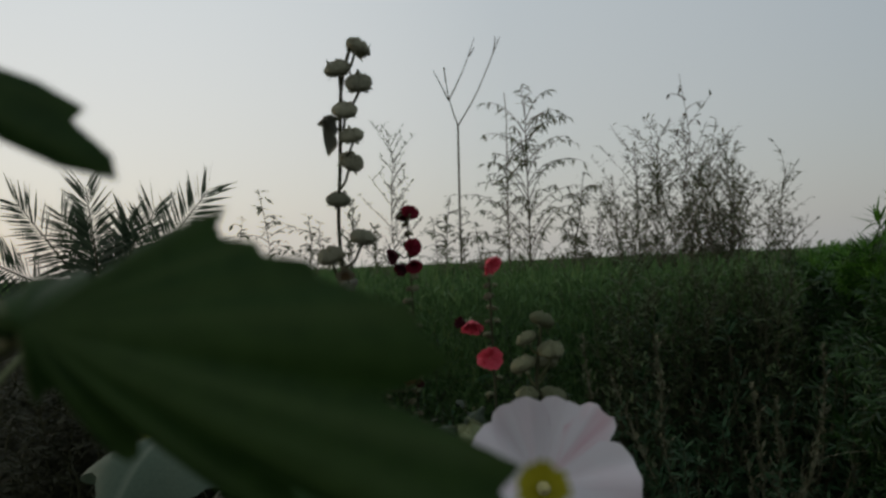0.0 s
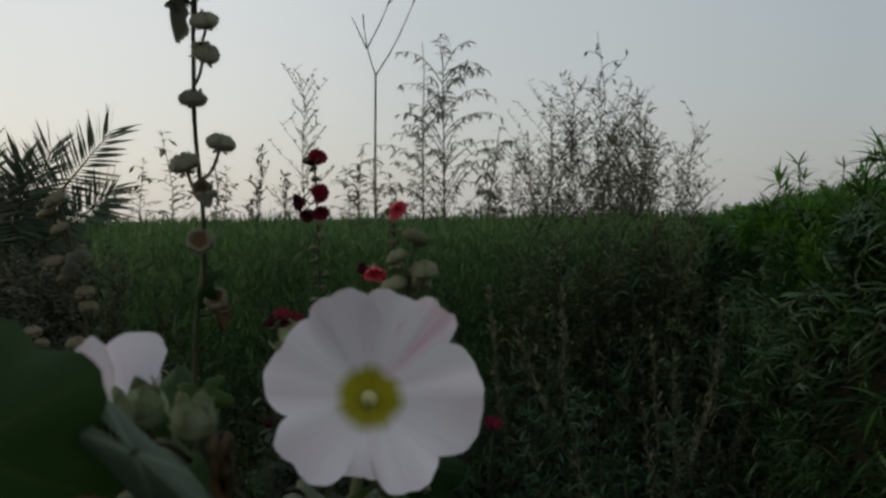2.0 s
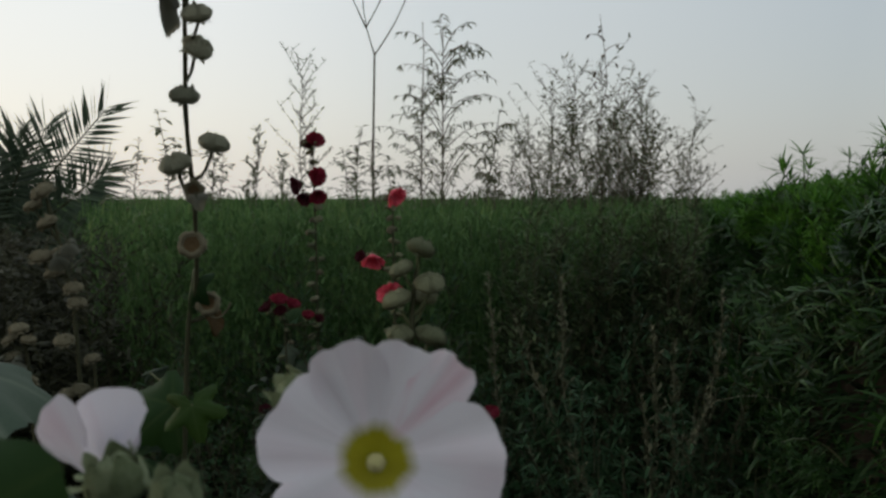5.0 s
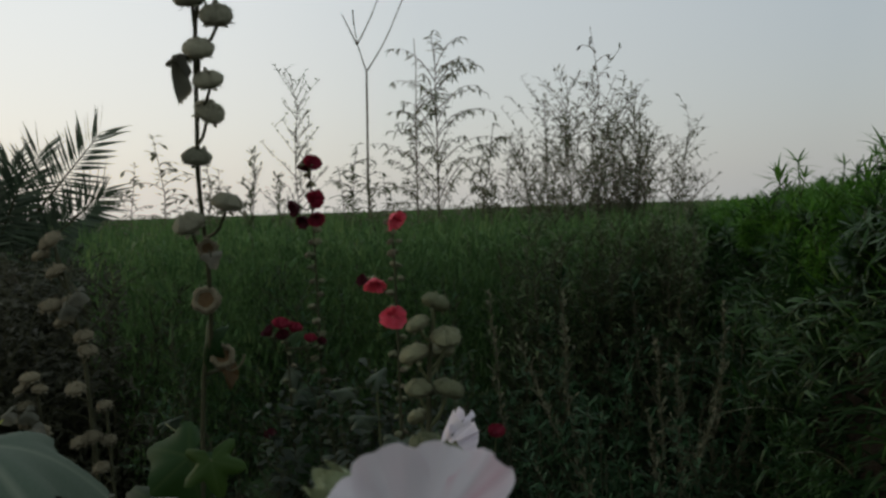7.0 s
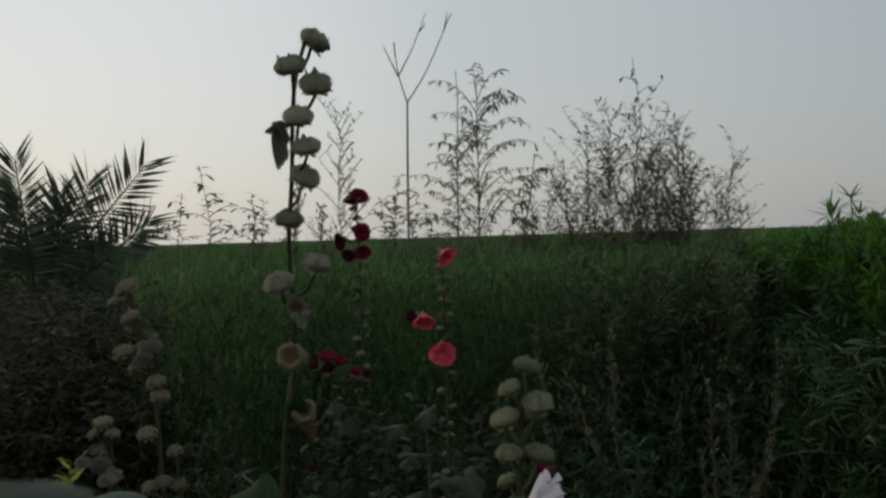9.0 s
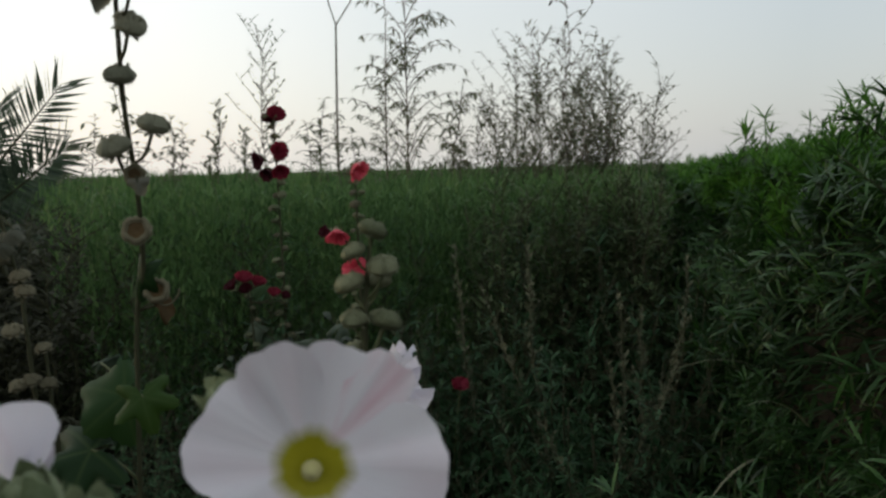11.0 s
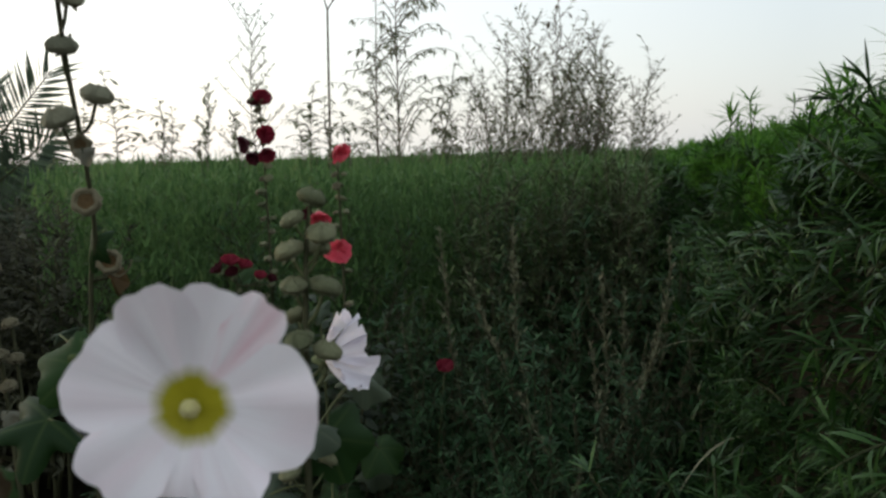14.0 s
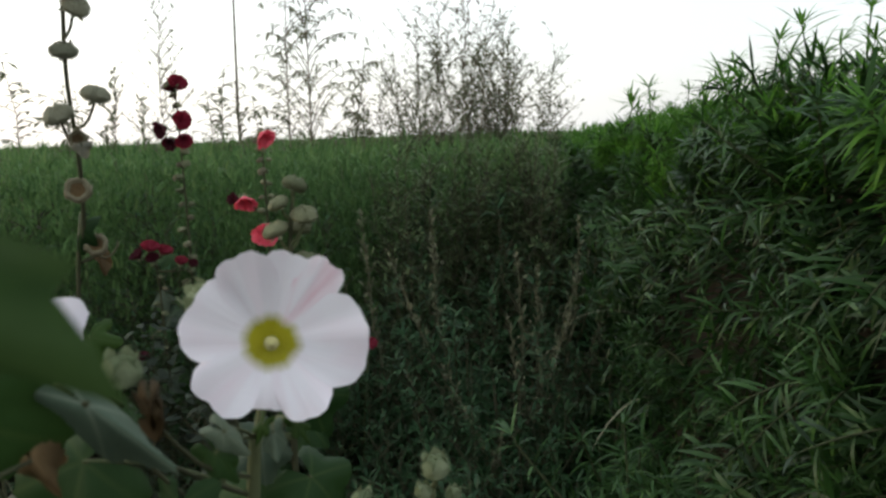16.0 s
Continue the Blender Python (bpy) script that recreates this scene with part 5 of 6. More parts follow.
def green_stalk():
    plant = thing("hollyhock", (0, 0, 0), "hollyhock stalk with round green pods and a white bloom", "hollyhock")
    line = stem_part(plant, [(0.04, 0.66, 0), (0.05, 0.65, 0.6), (0.053, 0.635, 1.09), (0.057, 0.625, 1.197), (0.060, 0.622, 1.262), (0.064, 0.622, 1.292)], 0.0036, 0.0012, M_STEM_DARK, 40)

    def near(z):
        return min(line, key=lambda p: abs(p.z - z))

    pods = [(0.065, 0.622, 1.297, 0.0095), (0.053, 0.618, 1.284, 0.0080), (0.071, 0.617, 1.275, 0.0098), (0.050, 0.622, 1.264, 0.0100), (0.067, 0.628, 1.264, 0.0080), (0.052, 0.620, 1.242, 0.0088), (0.071, 0.622, 1.240, 0.0108), (0.051, 0.630, 1.221, 0.0075), (0.054, 0.616, 1.207, 0.0098), (0.071, 0.62, 1.199, 0.0095), (0.066, 0.64, 1.12, 0.007), (0.042, 0.63, 1.115, 0.008), (0.061, 0.63, 1.135, 0.007)]
    for k, (x, y, z, r) in enumerate(pods):
        pod_on(plant, (x, y, z), r, near(z - r * 1.2), PODS_GREEN, k, M_STEM, 0.35, 1.0)
    petals = [(a, 34, ln, 0.22, 0.3, 0.0007 * k) for k, (a, ln) in enumerate(((90, 0.031), (142, 0.026), (195, 0.032), (248, 0.027), (300, 0.030), (350, 0.025), (40, 0.028)))]
    open_flower(plant, facing((0.068, 0.668, 1.184), (0.88, -0.30, 0.22)), petals, M_WHITE_PLAIN, 3, 1.25)
    s = Soup()
    tube(s, bend([near(1.16), (0.062, 0.66, 1.17), (0.066, 0.67, 1.183)], 6), [0.0016] * 6, 6)
    part("flower_stalk", s, M_STEM, plant)
    leaf_on(plant, (0.086, 0.69, 1.163), (0.8, -0.1, -0.45), (0.3, -0.6, 0.8), LEAVES_PALE[0], 0.027, near(1.14)).scale.x *= 0.6
    leaf_on(plant, (0.066, 0.64, 1.135), (0.3, -0.3, -0.9), (0, -1, 0.3), LEAVES[2], 0.034, near(1.12))
    leaf_on(plant, (0.058, 0.63, 1.145), (0.8, -0.5, 0.2), (0, -0.4, 0.9), LEAVES_PALE[1], 0.020, near(1.13))
    leaf_on(plant, (0.03, 0.62, 1.105), (-0.6, -0.3, -0.2), (0, -0.8, 0.6), LEAVES_PALE[1], 0.03, near(1.09))
    leaf_on(plant, (0.065, 0.63, 1.07), (0.5, -0.3, -0.3), (0.3, -0.7, 0.6), LEAVES[0], 0.04, near(1.05))
    leaf_on(plant, (0.03, 0.63, 1.05), (-0.5, -0.3, -0.3), (0, -0.9, 0.5), LEAVES[1], 0.05, near(1.03))


def white_stalk():
    plant = thing("hollyhock", (0, 0, 0), "hollyhock with a large open white bloom and buds", "hollyhock")
    line = stem_part(plant, [(0.03, 0.36, 0), (0.035, 0.36, 0.7), (0.045, 0.37, 1.10), (0.05, 0.375, 1.20)], 0.005, 0.003, M_STEM, 24)
    head = part("bloom", calyx_soup(1), M_CALYX, plant, "pale green calyx of the bloom", facing((0.0614, 0.353, 1.2478), (0.09, -1, 0.16)))
    petals = [(262, 34, 0.0272, 0.0, 0.6, 0.22, M_WHITE), (74, 28, 0.0372, 0.0, 0.0, 0.38, M_WHITE), (151, 39, 0.0360, 0.02, 0.0, 0.24, M_WHITE), (107, 27, 0.0380, 0.02, 0.0, 0.34, M_WHITE),
              (299, 29, 0.0338, 0.0, 0.2, 0.36, M_WHITE), (219, 33, 0.0345, 0.02, 0.1, 0.32, M_WHITE), (50, 18, 0.0404, 0.0, 0.0, 0.30, M_BLUSH), (-2, 40, 0.0388, 0.03, 0.0, 0.22, M_WHITE)]
    for k, (deg, half, length, notch, curl, edge, mat) in enumerate(petals):
        part("petal", corolla_petal(deg, half, length, notch, k, k, curl, edge), mat, head)
    part("stamen_column", column_soup(0.0023, 0.0085, 1), M_STAMEN, head, "pale yellow stamen column")
    s = Soup()
    tube(s, bend([line[-2], (0.056, 0.385, 1.223), (0.0612, 0.370, 1.245)], 9), [0.0022] * 9, 7)
    part("flower_stalk", s, M_STEM, plant)
    # second bloom, half open
    head = part("bloom", calyx_soup(5), M_CALYX, plant, "pale green calyx of the bloom", facing((-0.0155, 0.338, 1.2500), (0, 0.05, 1), (0, 1, 0)))
    right = [(-44, 0.008), (-36, 0.0185), (-24, 0.0222), (-2, 0.0240), (19, 0.0238), (32, 0.0212), (40, 0.014), (46, 0.007)]
    left = [(-64, 0.008), (-52, 0.0145), (-41, 0.0190), (-26, 0.0222), (-12, 0.0248), (-5, 0.0215), (4, 0.013)]
    back = [(-40, 0.009), (-25, 0.0185), (0, 0.0205), (25, 0.0185), (40, 0.009)]
    for k, (edge, lean, cup, off) in enumerate(((right, 0.10, 0.004, (0, 0, 0)), (left, -0.16, -0.002, (-0.0062, -0.0025, -0.0005)), (back, 0.42, 0.003, (0, 0.001, 0)), ([(-d, ln * 0.55) for d, ln in left[::-1]], 0.30, 0.003, (0.001, 0.001, 0)))):
        part("petal", fan_petal(edge, lean, cup, k), M_WHITE_PLAIN if k != 1 else M_BLUSH_PLAIN, head).location = off
    bud_on(plant, facing((-0.010, 0.331, 1.249), (-0.2, -0.25, 1), (0, 1, 0), 0.5, 0.0072), 0, "hairy green bud")
    bud_on(plant, facing((0.011, 0.318, 1.249), (0.1, -0.3, 1), (0, 1, 0), 1.1, 0.0060), 1, "hairy green bud")
    bud_on(plant, facing((0.003, 0.32, 1.236), (-0.4, -0.3, 1), (0, 1, 0), 2.0, 0.005), 0, "hairy green bud")
    bud_on(plant, facing((0.033, 0.375, 1.262), (-0.6, -0.2, 0.6), (0, 1, 0), 0.2, 0.007), 1, "pinkish bud")
    for a, b in (((-0.010, 0.334, 1.243), 1.17), ((0.013, 0.318, 1.24), 1.18), ((0.003, 0.322, 1.231), 1.16), ((0.033, 0.375, 1.257), 1.19)):
        s = Soup()
        foot = min(line, key=lambda p: abs(p.z - b))
        tube(s, bend([foot, (Vector(a) + foot) / 2 + Vector((0, 0, -0.01)), a], 7), [0.0009] * 7, 6)
        part("bud_stalk", s, M_STEM_DARK, plant)
    near = lambda z: min(line, key=lambda p: abs(p.z - z))  # noqa: E731
    for x, z, w, k in ((0.023, 1.243, 0.2, 0), (0.027, 1.238, 0.6, 1)):
        leaf_on(plant, (x, 0.302, z), (0.2 * w, -0.1, -1), (w, -1, 0.1), LEAVES_DRY[k], 0.0125, None, None, "brown withered leaf curled downward").scale.x *= 0.36
    for x, z, d, size, kind in ((0.070, 1.213, (0.5, -0.2, -0.8), 0.010, LEAVES_MID), (0.056, 1.214, (-0.4, -0.3, -0.8), 0.009, LEAVES_MID), (0.060, 1.210, (0.1, -0.3, -1.0), 0.012, LEAVES_WOOLLY), (0.040, 1.212, (0.75, -0.2, -0.6), 0.015, LEAVES_WOOLLY), (0.036, 1.203, (0.6, -0.2, -0.7), 0.016, LEAVES)):
        leaf_on(plant, (x, 0.352, z), d, (d[0] * 0.4, -0.8, 0.45), kind[0], size, near(1.20)).scale.x *= 0.5
    leaf_on(plant, (0.0125, 0.268, 1.254), (0.74, 0, -0.67), (0.35, -0.85, 0.35), LEAVES_WOOLLY[0], 0.036, (0.011, 0.314, 1.238), M_STEM_DARK, "narrow woolly grey-green leaf").scale.x *= 0.24
    leaf_on(plant, (0.024, 0.335, 1.19), (-0.2, -0.6, -0.6), (-0.2, -0.9, 0.3), LEAVES[2], 0.018, near(1.18))
    leaf_on(plant, (-0.015, 0.35, 1.205), (-0.9, -0.2, -0.1), (-0.2, -0.8, 0.5), LEAVES[1], 0.034, near(1.17))


def near_leaf_stalk():
    plant = thing("hollyhock", (0, 0, 0), "leafy hollyhock stem with large dark green lobed leaves", "hollyhock")
    line = stem_part(plant, [(-0.07, 0.18, 0), (-0.07, 0.17, 0.7), (-0.06, 0.15, 1.2), (-0.055, 0.14, 1.33)], 0.006, 0.003, M_STEM, 20)
    big = free_leaf([(29, 0.0270, 8), (19, 0.0285, 9), (9, 0.034, 13), (0, 0.0445, 9), (-6, 0.0515, 7), (-9, 0.0545, 5), (-19, 0.060, 6), (-25, 0.067, 6), (-30, 0.0715, 6), (-42, 0.044, 9), (-62, 0.020, 14), (120, 0.007, 30), (180, 0.012, 30), (-100, 0.010, 22)], 0.008, 0.004, None, 0.12)
    near = lambda z: min(line, key=lambda p: abs(p.z - z))  # noqa: E731
    part("leaf", big, None, plant, "large dark green lobed leaf", facing((0.003, 0.101, 1.338), (0.0, -1, 0.06)))
    s = Soup()
    tube(s, bend([near(1.28), (-0.03, 0.125, 1.322), (0.003, 0.104, 1.338)], 9), [0.0014] * 9, 6)
    part("leaf_stalk", s, M_STEM, plant)
    high = free_leaf([(-29, 0.039, 8), (-20, 0.031, 8), (0, 0.016, 14), (-50, 0.018, 14), (60, 0.012, 25), (130, 0.016, 28), (200, 0.026, 28), (-100, 0.018, 25)], 0.002, 0.002)
    part("leaf", high, None, plant, "large dark green lobed leaf", facing((-0.020, 0.102, 1.374), (0.0, -1, 0.06)))
    s = Soup()
    tube(s, bend([near(1.32), (-0.04, 0.125, 1.352), (-0.020, 0.104, 1.373)], 9), [0.0012] * 9, 6)
    part("leaf_stalk", s, M_STEM, plant)
    leaf_on(plant, (-0.026, 0.262, 1.257), (0.75, 0, -0.5), (0.1, -1, 0.0), LEAVES[0], 0.036, near(1.2), M_STEM)
    leaf_on(plant, (-0.052, 0.225, 1.339), (1, 0, -0.25), (0.2, -0.55, 0.8), LEAVES_PALE[1], 0.029, near(1.29), M_STEM)
    leaf_on(plant, (-0.002, 0.262, 1.240), (0.4, -0.1, -0.9), (0.1, -0.9, 0.4), LEAVES_DRY[1], 0.012, near(1.2), M_STEM_DARK, "brown withered leaf").scale.x *= 0.6
    leaf_on(plant, (-0.06, 0.22, 1.20), (0.5, 0.4, -0.1), (0.1, -0.6, 0.8), LEAVES[1], 0.06, near(1.16), M_STEM)


def coloured_stalk(label, foot, top, blooms, mat, r_pod, seed, leaves, n_pods=44, lower=0.45):
    plant = thing("hollyhock", (0, 0, 0), label, "hollyhock")
    foot, top = Vector(foot), Vector(top)
    line = stem_part(plant, [foot, foot.lerp(top, 0.5) + Vector((0.02, 0, 0)), top], 0.008, 0.002, M_STEM_DARK, 40)
    rng = random.Random(seed)
    for k in range(n_pods):
        t = lower + (1 - lower) * k / n_pods
        p = line[int(t * 39)]
        w = rng.uniform(0, 6.28)
        r = r_pod * rng.uniform(0.7, 1.1)
        pod_on(plant, p + Vector((math.cos(w), math.sin(w), 0.3)) * r * 1.6, r, p, PODS_GREEN if k % 3 else PODS_DRY, k + seed, M_STEM_DARK)
    for k, (x, y, z, size, facing_to, up, m2) in enumerate(blooms):
        petals = [(a, 40, size * rng.uniform(0.9, 1.1), 0.08, 0.0, size * 0.02 * q) for q, a in enumerate((90, 162, 234, 306, 18))]
        petals += [(a, 46, size * rng.uniform(0.55, 0.78), 0.14, 0.5, size * (0.10 + 0.02 * q)) for q, a in enumerate((50, 140, 215, 300))]
        open_flower(plant, facing((x, y, z), facing_to, (0, 0.2, 1), rng.uniform(0, 1)), [(p[0], p[1], p[2] * 0.78, *p[3:]) for p in petals], m2 or mat, seed + k, up * 1.35, False)
        s = Soup()
        q = min(line, key=lambda p: abs(p.z - z + 0.02))
        tube(s, bend([q, (q + Vector((x, y, z))) / 2 + Vector((0, 0, -0.01)), Vector((x, y, z)) - unit(facing_to) * 0.012], 6), [0.0025] * 6, 5)
        part("flower_stalk", s, M_STEM_DARK, plant)
    for k in range(leaves):
        t = rng.uniform(0.1, 0.62)
        p = line[int(t * 39)]
        w = rng.uniform(3.4, 6.0)
        d = Vector((math.cos(w), math.sin(w) * 0.8, rng.uniform(-0.2, 0.3)))
        at = p + d * rng.uniform(0.06, 0.14)
        leaf_on(plant, at, d + Vector((0, 0, -0.4)), Vector((d.x * 0.3, -0.6, 0.7)), (LEAVES + LEAVES_PALE)[rng.randrange(5)], rng.uniform(0.045, 0.085), p, M_STEM_DARK)
    return plant


seed_stalk()
green_stalk()
white_stalk()
near_leaf_stalk()
coloured_stalk("hollyhock with crimson and maroon blooms on a podded stalk", (-0.42, 2.95, 0), (-0.395, 2.9, 1.56),
               [(-0.384, 2.87, 1.517, 0.046, (0.35, -0.6, 0.5), 1.3, None), (-0.402, 2.90, 1.508, 0.032, (-0.4, -0.5, 0.6), 2.0, M_MAROON), (-0.380, 2.87, 1.402, 0.042, (0.35, -0.7, 0.2), 1.3, None), (-0.432, 2.87, 1.380, 0.040, (-0.5, -0.5, -0.2), 1.5, M_MAROON), (-0.374, 2.86, 1.346, 0.038, (0.3, -0.7, -0.4), 1.4, None), (-0.414, 2.88, 1.342, 0.036, (-0.2, -0.6, -0.5), 1.6, M_MAROON)], M_RED, 0.014, 3, 9)
coloured_stalk("hollyhock with coral pink blooms on a slender stalk", (-0.10, 2.12, 0), (-0.058, 2.06, 1.345),
               [(-0.058, 2.05, 1.343, 0.036, (0.6, -0.5, -0.55), 1.25, None), (-0.108, 2.06, 1.190, 0.036, (0.15, -0.6, -0.75), 1.25, None), (-0.128, 2.08, 1.186, 0.022, (-0.5, -0.4, 0.2), 1.8, M_MAROON), (-0.066, 2.06, 1.100, 0.040, (0.15, -0.95, -0.1), 0.75, None)], M_CORAL, 0.010, 9, 8)
coloured_stalk("short hollyhock with dark crimson blooms among dusky leaves", (-0.48, 2.75, 0), (-0.46, 2.7, 0.97),
               [(-0.468, 2.66, 0.998, 0.036, (0.2, -0.45, 0.8), 1.1, None), (-0.432, 2.67, 0.985, 0.033, (0.5, -0.3, 0.8), 1.3, None), (-0.500, 2.66, 0.977, 0.032, (-0.5, -0.4, 0.7), 1.3, M_MAROON), (-0.455, 2.64, 0.968, 0.028, (0, -0.6, 0.5), 1.6, M_MAROON), (-0.376, 2.66, 0.950, 0.028, (0.2, -0.4, 0.8), 1.3, None), (-0.344, 2.67, 0.940, 0.022, (0.4, -0.4, 0.6), 1.6, M_MAROON), (-0.50, 2.6, 0.66, 0.030, (0, -0.4, 0.8), 1.3, M_MAROON)], M_RED, 0.011, 17, 10, 12)


def small_red():
    plant = thing("red_wildflower", (0, 0, 0), "single small red bloom on a thin stem", "flower")
    stem_part(plant, [(0.16, 2.40, 0), (0.17, 2.39, 0.45), (0.194, 2.375, 0.705)], 0.003, 0.002, M_STEM, 10)
    petals = [(a, 42, 0.026, 0.1, 0.1, 0.0006 * k) for k, a in enumerate((90, 162, 234, 306, 18))]
    petals += [(a, 48, 0.017, 0.16, 0.5, 0.004 + 0.0008 * k) for k, a in enumerate((50, 140, 215, 300))]
    open_flower(plant, facing((0.194, 2.37, 0.718), (0.1, -0.6, 0.8)), petals, M_RED, 4, 0.9, False)


small_red()


def brown_stalk(label, pts, pods, seed):
    plant = thing("hollyhock", (0, 0, 0), label, "hollyhock", "dry hollyhock stalks")
    line = stem_part(plant, pts, 0.0032, 0.0014, M_STEM_DARK, 30)
    for k, (x, y, z, r) in enumerate(pods):
        pod_on(plant, (x, y, z), r * 0.82, min(line, key=lambda p: abs(p.z - z + r)), PODS_DRY, k + seed, M_STEM_DARK, 0.4, 1.0)
    rng = random.Random(seed)
    for k in range(3):
        p = line[rng.randrange(12, 26)]
        leaf_on(plant, p + Vector((rng.uniform(-0.03, 0.03), -0.03, -0.01)), (rng.uniform(-1, 1), -0.3, -0.5), (0, -0.8, 0.6), LEAVES_GREY[k % 2], 0.014, p, M_STEM_DARK)


brown_stalk("dry brown hollyhock stalk with papery seed pods", [(-0.30, 1.0, 0), (-0.31, 0.99, 0.7), (-0.325, 0.98, 1.15), (-0.33, 0.97, 1.25), (-0.35, 0.97, 1.335)],
            [(-0.351, 0.965, 1.337, 0.017), (-0.362, 0.965, 1.322, 0.012), (-0.347, 0.965, 1.304, 0.014), (-0.352, 0.96, 1.268, 0.015), (-0.328, 0.96, 1.272, 0.014), (-0.339, 0.96, 1.250, 0.013), (-0.319, 0.96, 1.235, 0.012), (-0.315, 0.96, 1.219, 0.012), (-0.331, 0.96, 1.178, 0.013), (-0.315, 0.96, 1.125, 0.012), (-0.33, 0.96, 1.12, 0.011)], 2)
brown_stalk("dry brown hollyhock stalk with papery seed pods", [(-0.37, 1.0, 0), (-0.37, 0.99, 0.7), (-0.375, 0.975, 1.1), (-0.382, 0.97, 1.19)],
            [(-0.382, 0.965, 1.190, 0.013), (-0.372, 0.965, 1.178, 0.010), (-0.392, 0.965, 1.178, 0.010), (-0.387, 0.96, 1.160, 0.012), (-0.384, 0.96, 1.143, 0.012), (-0.372, 0.96, 1.133, 0.013), (-0.373, 0.96, 1.108, 0.012)], 6)
brown_stalk("thin dry hollyhock shoot with a few pods", [(-0.29, 1.0, 0), (-0.295, 0.98, 0.8), (-0.303, 0.97, 1.155)],
            [(-0.303, 0.965, 1.158, 0.010), (-0.30, 0.965, 1.12, 0.010), (-0.31, 0.965, 1.09, 0.011)], 11)


def lime_sprig():
    plant = thing("lime_shoot", (-0.348, 0.80, 0), "small yellow-green leafy shoot among dry stalks", "weed")
    st, lf = spray(77, 1.195, 3, 26, 0.92, 0.065, 0.9, (0.019, 0.010), 0.0042, 0.3, 0.003, 0, 0.01, 0.2, 0.3, 0.03, 3)
    part("stem", st, M_STEM, plant)
    part("foliage", lf, M_LEAF_LIME, plant)


lime_sprig()


def bud_shoot():
    plant = thing("hollyhock", (0, 0, 0), "young hollyhock shoot tipped with pale green buds", "hollyhock")
    line = stem_part(plant, [(0.12, 0.47, 0), (0.13, 0.46, 0.6), (0.138, 0.452, 1.135)], 0.004, 0.0018, M_STEM, 16)
    for k, (x, y, z, r) in enumerate(((0.140, 0.45, 1.146, 0.0068), (0.132, 0.446, 1.134, 0.0042), (0.149, 0.448, 1.130, 0.004), (0.098, 0.45, 1.130, 0.0055))):
        bud_on(plant, facing((x, y, z), (0.2 * (k - 1), -0.3, 1), (0, 1, 0), k * 0.7, r), k % 2, "pale green pointed bud")
        s = Soup()
        q = min(line, key=lambda p: abs(p.z - z + 0.03))
        tube(s, bend([q, (q + Vector((x, y, z))) / 2 + Vector((0, 0, -0.006)), (x, y, z - r * 0.6)], 6), [0.0014] * 6, 6)
        part("bud_stalk", s, M_STEM, plant)
    leaf_on(plant, (0.115, 0.44, 1.10), (-0.6, -0.3, 0.1), (-0.2, -0.6, 0.8), LEAVES[0], 0.03, line[-3])
    leaf_on(plant, (0.16, 0.44, 1.08), (0.6, -0.3, 0.0), (0.2, -0.6, 0.8), LEAVES[2], 0.035, line[-4])


bud_shoot()


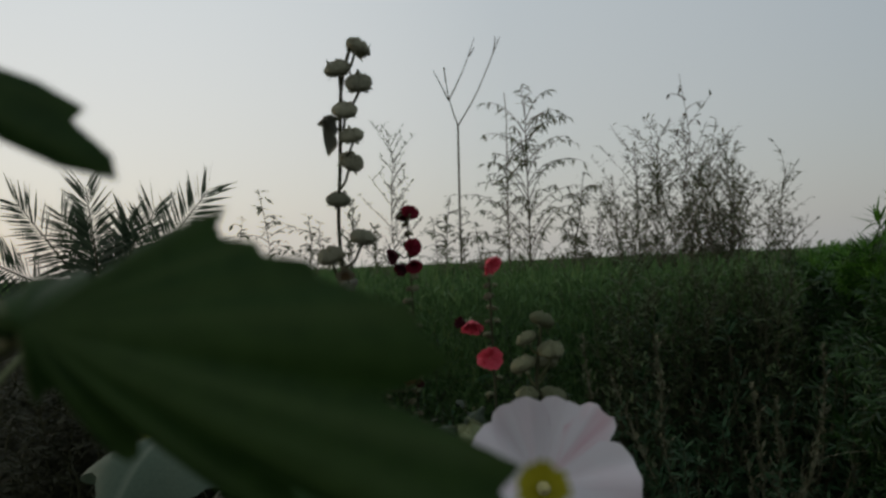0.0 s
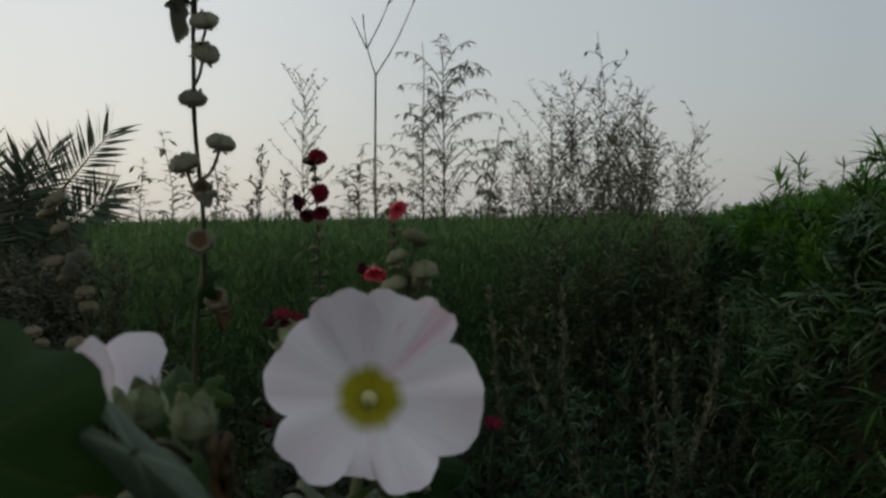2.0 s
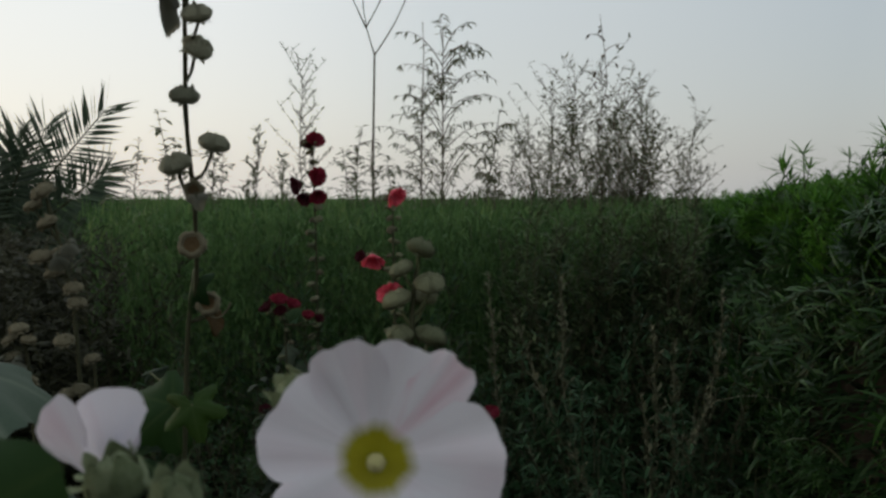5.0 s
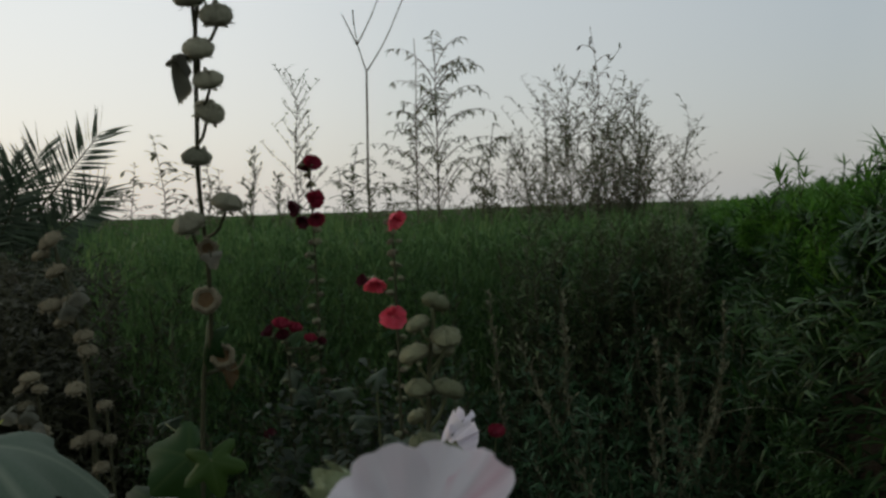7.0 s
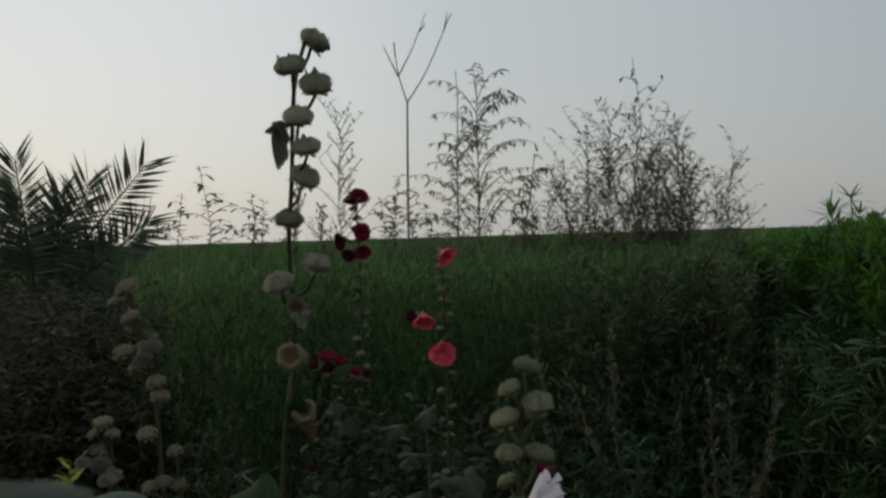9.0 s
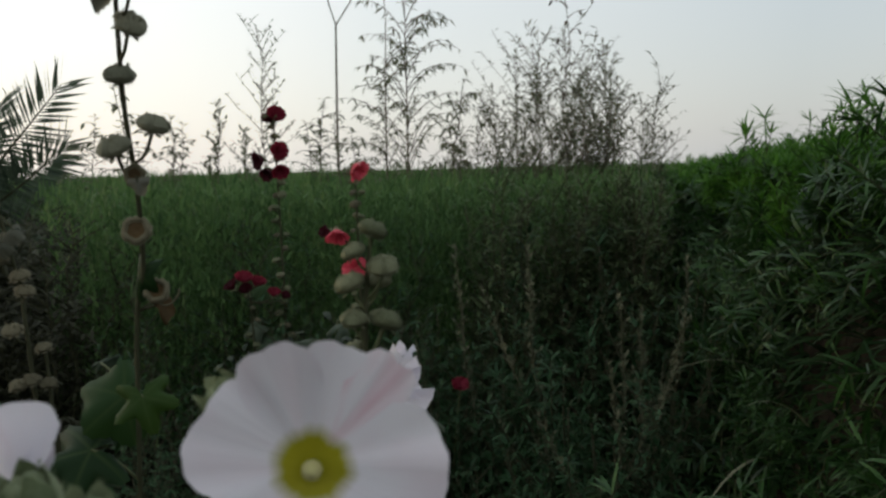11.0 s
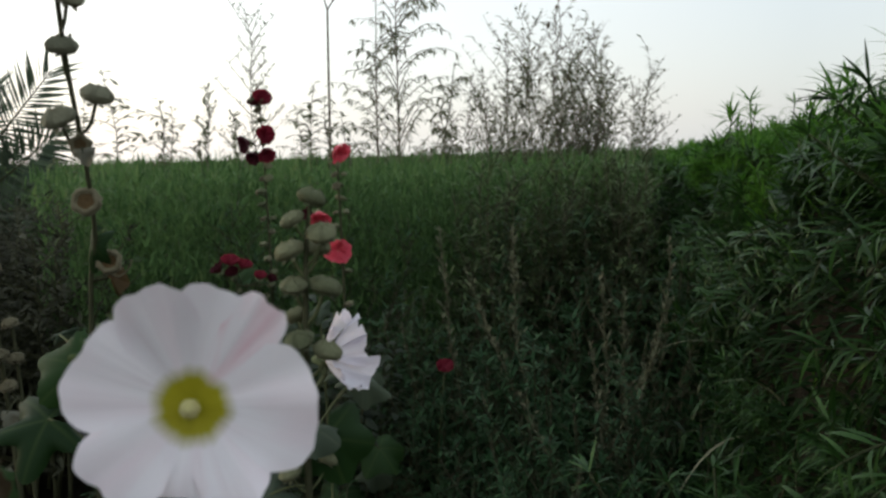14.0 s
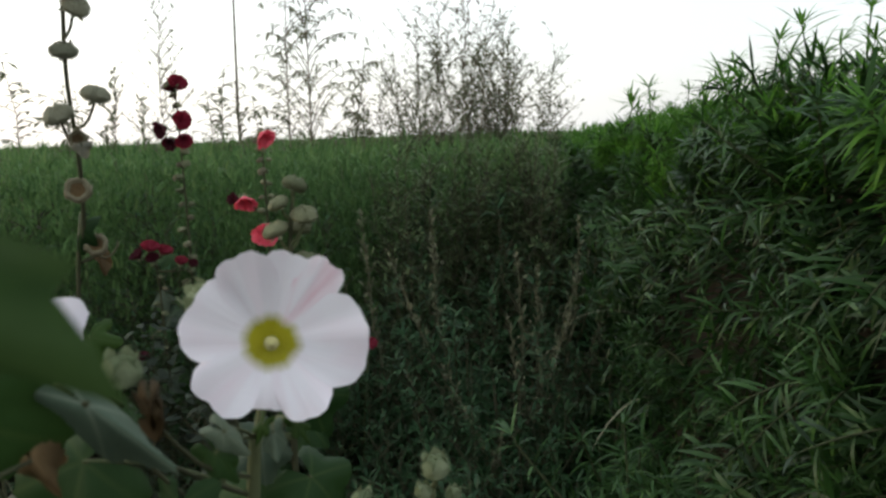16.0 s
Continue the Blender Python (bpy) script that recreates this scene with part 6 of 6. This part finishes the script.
def dry_stalks():
    kind = plant_kind("dry_weed", M_SPIKE, M_SPIKE, "stem", "seed_head", seed=401, h=1.0, stems=1, branches=34, first=0.35, reach=0.075, rise=2.2, leaf=(0.017, 0.006), every=0.008, droop=0.2, r0=0.005, wob=0.02, arch=0.1, leaf_rise=0.6, spread0=0.05)
    for k, (x, y, top, lean) in enumerate(((0.42, 2.35, 1.06, -0.32), (0.57, 2.4, 1.04, -0.25), (0.27, 2.3, 0.93, -0.42), (0.36, 2.5, 1.12, 0.1), (0.62, 2.2, 0.95, -0.12), (0.12, 2.4, 0.85, -0.25), (0.5, 2.1, 0.82, -0.42), (0.72, 2.5, 1.12, -0.2), (0.46, 2.2, 0.98, -0.22), (0.52, 2.25, 1.0, -0.36), (0.33, 2.25, 0.80, -0.45), (0.40, 2.15, 0.72, -0.4), (0.58, 2.15, 0.86, -0.15), (0.25, 2.2, 0.7, -0.5), (0.64, 2.35, 1.08, -0.2), (0.48, 2.45, 1.12, 0.05))):
        set_plant(kind, (x - lean * top * 0.5, y, ground_z(x, y)), "pale dry weed stalk with a thin seed head", "weed", k * 1.1, top, "pale dry stalks among the weeds", (lean, 0))
    grass = thing("dry_grass", (0.81, 1.5, ground_z(0.81, 1.5)), "few long pale dry grass blades on the bank", "grass")
    rng = random.Random(55)
    for k in range(4):
        s = Soup()
        w = rng.uniform(2.2, 4.6)
        blade(s, (rng.uniform(-0.1, 0.25), rng.uniform(-0.25, 0.5), rng.uniform(0.0, 0.25)), (math.cos(w) * 0.8, math.sin(w) * 0.5, rng.uniform(0.4, 1.2)), rng.uniform(0.25, 0.4), 0.009, rng.uniform(0.8, 2.0), 7, 0, 0.3)
        part("blade", s, M_GRASS, grass)
    bloom = thing("yellow_wildflower", (0.93, 1.93, ground_z(0.93, 1.93)), "tiny yellow bloom on a thin stem", "flower")
    h = 0.777 - ground_z(0.93, 1.93)
    stem_part(bloom, [(0.02, 0, 0), (0.01, 0, h * 0.6), (0, 0, h)], 0.002, 0.001, M_STEM, 8)
    s = Soup()
    for k in range(6):
        blade(s, (0, 0, h), (math.cos(k), math.sin(k), 0.5), 0.014, 0.008, 0.2, 3)
    tagged(part("bloom", s, M_YELLOW, bloom), kind="stuff")


dry_stalks()


def dusky_plants():
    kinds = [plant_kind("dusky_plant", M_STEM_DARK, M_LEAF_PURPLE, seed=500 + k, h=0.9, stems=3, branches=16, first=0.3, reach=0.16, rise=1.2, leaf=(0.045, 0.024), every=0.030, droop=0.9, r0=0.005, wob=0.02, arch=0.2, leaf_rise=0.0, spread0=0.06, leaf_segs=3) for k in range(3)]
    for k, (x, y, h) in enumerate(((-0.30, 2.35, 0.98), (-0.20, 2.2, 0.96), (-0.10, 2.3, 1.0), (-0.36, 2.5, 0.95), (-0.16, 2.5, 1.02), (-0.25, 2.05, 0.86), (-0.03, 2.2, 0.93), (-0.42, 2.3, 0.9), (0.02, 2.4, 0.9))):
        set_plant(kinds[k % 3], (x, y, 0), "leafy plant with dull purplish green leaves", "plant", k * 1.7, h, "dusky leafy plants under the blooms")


dusky_plants()


def pale_leaves():
    plant = thing("hollyhock", (-0.10, 1.95, 0), "young hollyhock with a few pale upturned leaves", "hollyhock")
    line = stem_part(plant, [(0, 0, 0), (0.01, 0, 0.5), (0, -0.02, 1.0)], 0.005, 0.002, M_STEM, 14)
    for x, y, z, d, s in ((-0.034, -0.05, 0.893, (0.7, -0.2, 0.5), 0.045), (0.005, -0.05, 0.985, (0.35, -0.1, 0.7), 0.045), (-0.06, -0.04, 0.955, (-0.8, -0.2, 0.2), 0.04), (0.04, -0.05, 0.84, (0.8, -0.3, 0.1), 0.05), (-0.02, -0.06, 0.80, (-0.6, -0.4, -0.1), 0.055)):
        ob = leaf_on(plant, (x, y, z), d, (0.2, -0.6, 0.7), LEAVES_PALE[0], s, min(line, key=lambda p: abs(p.z - z + 0.03)))
        ob.scale.x *= 0.55


pale_leaves()
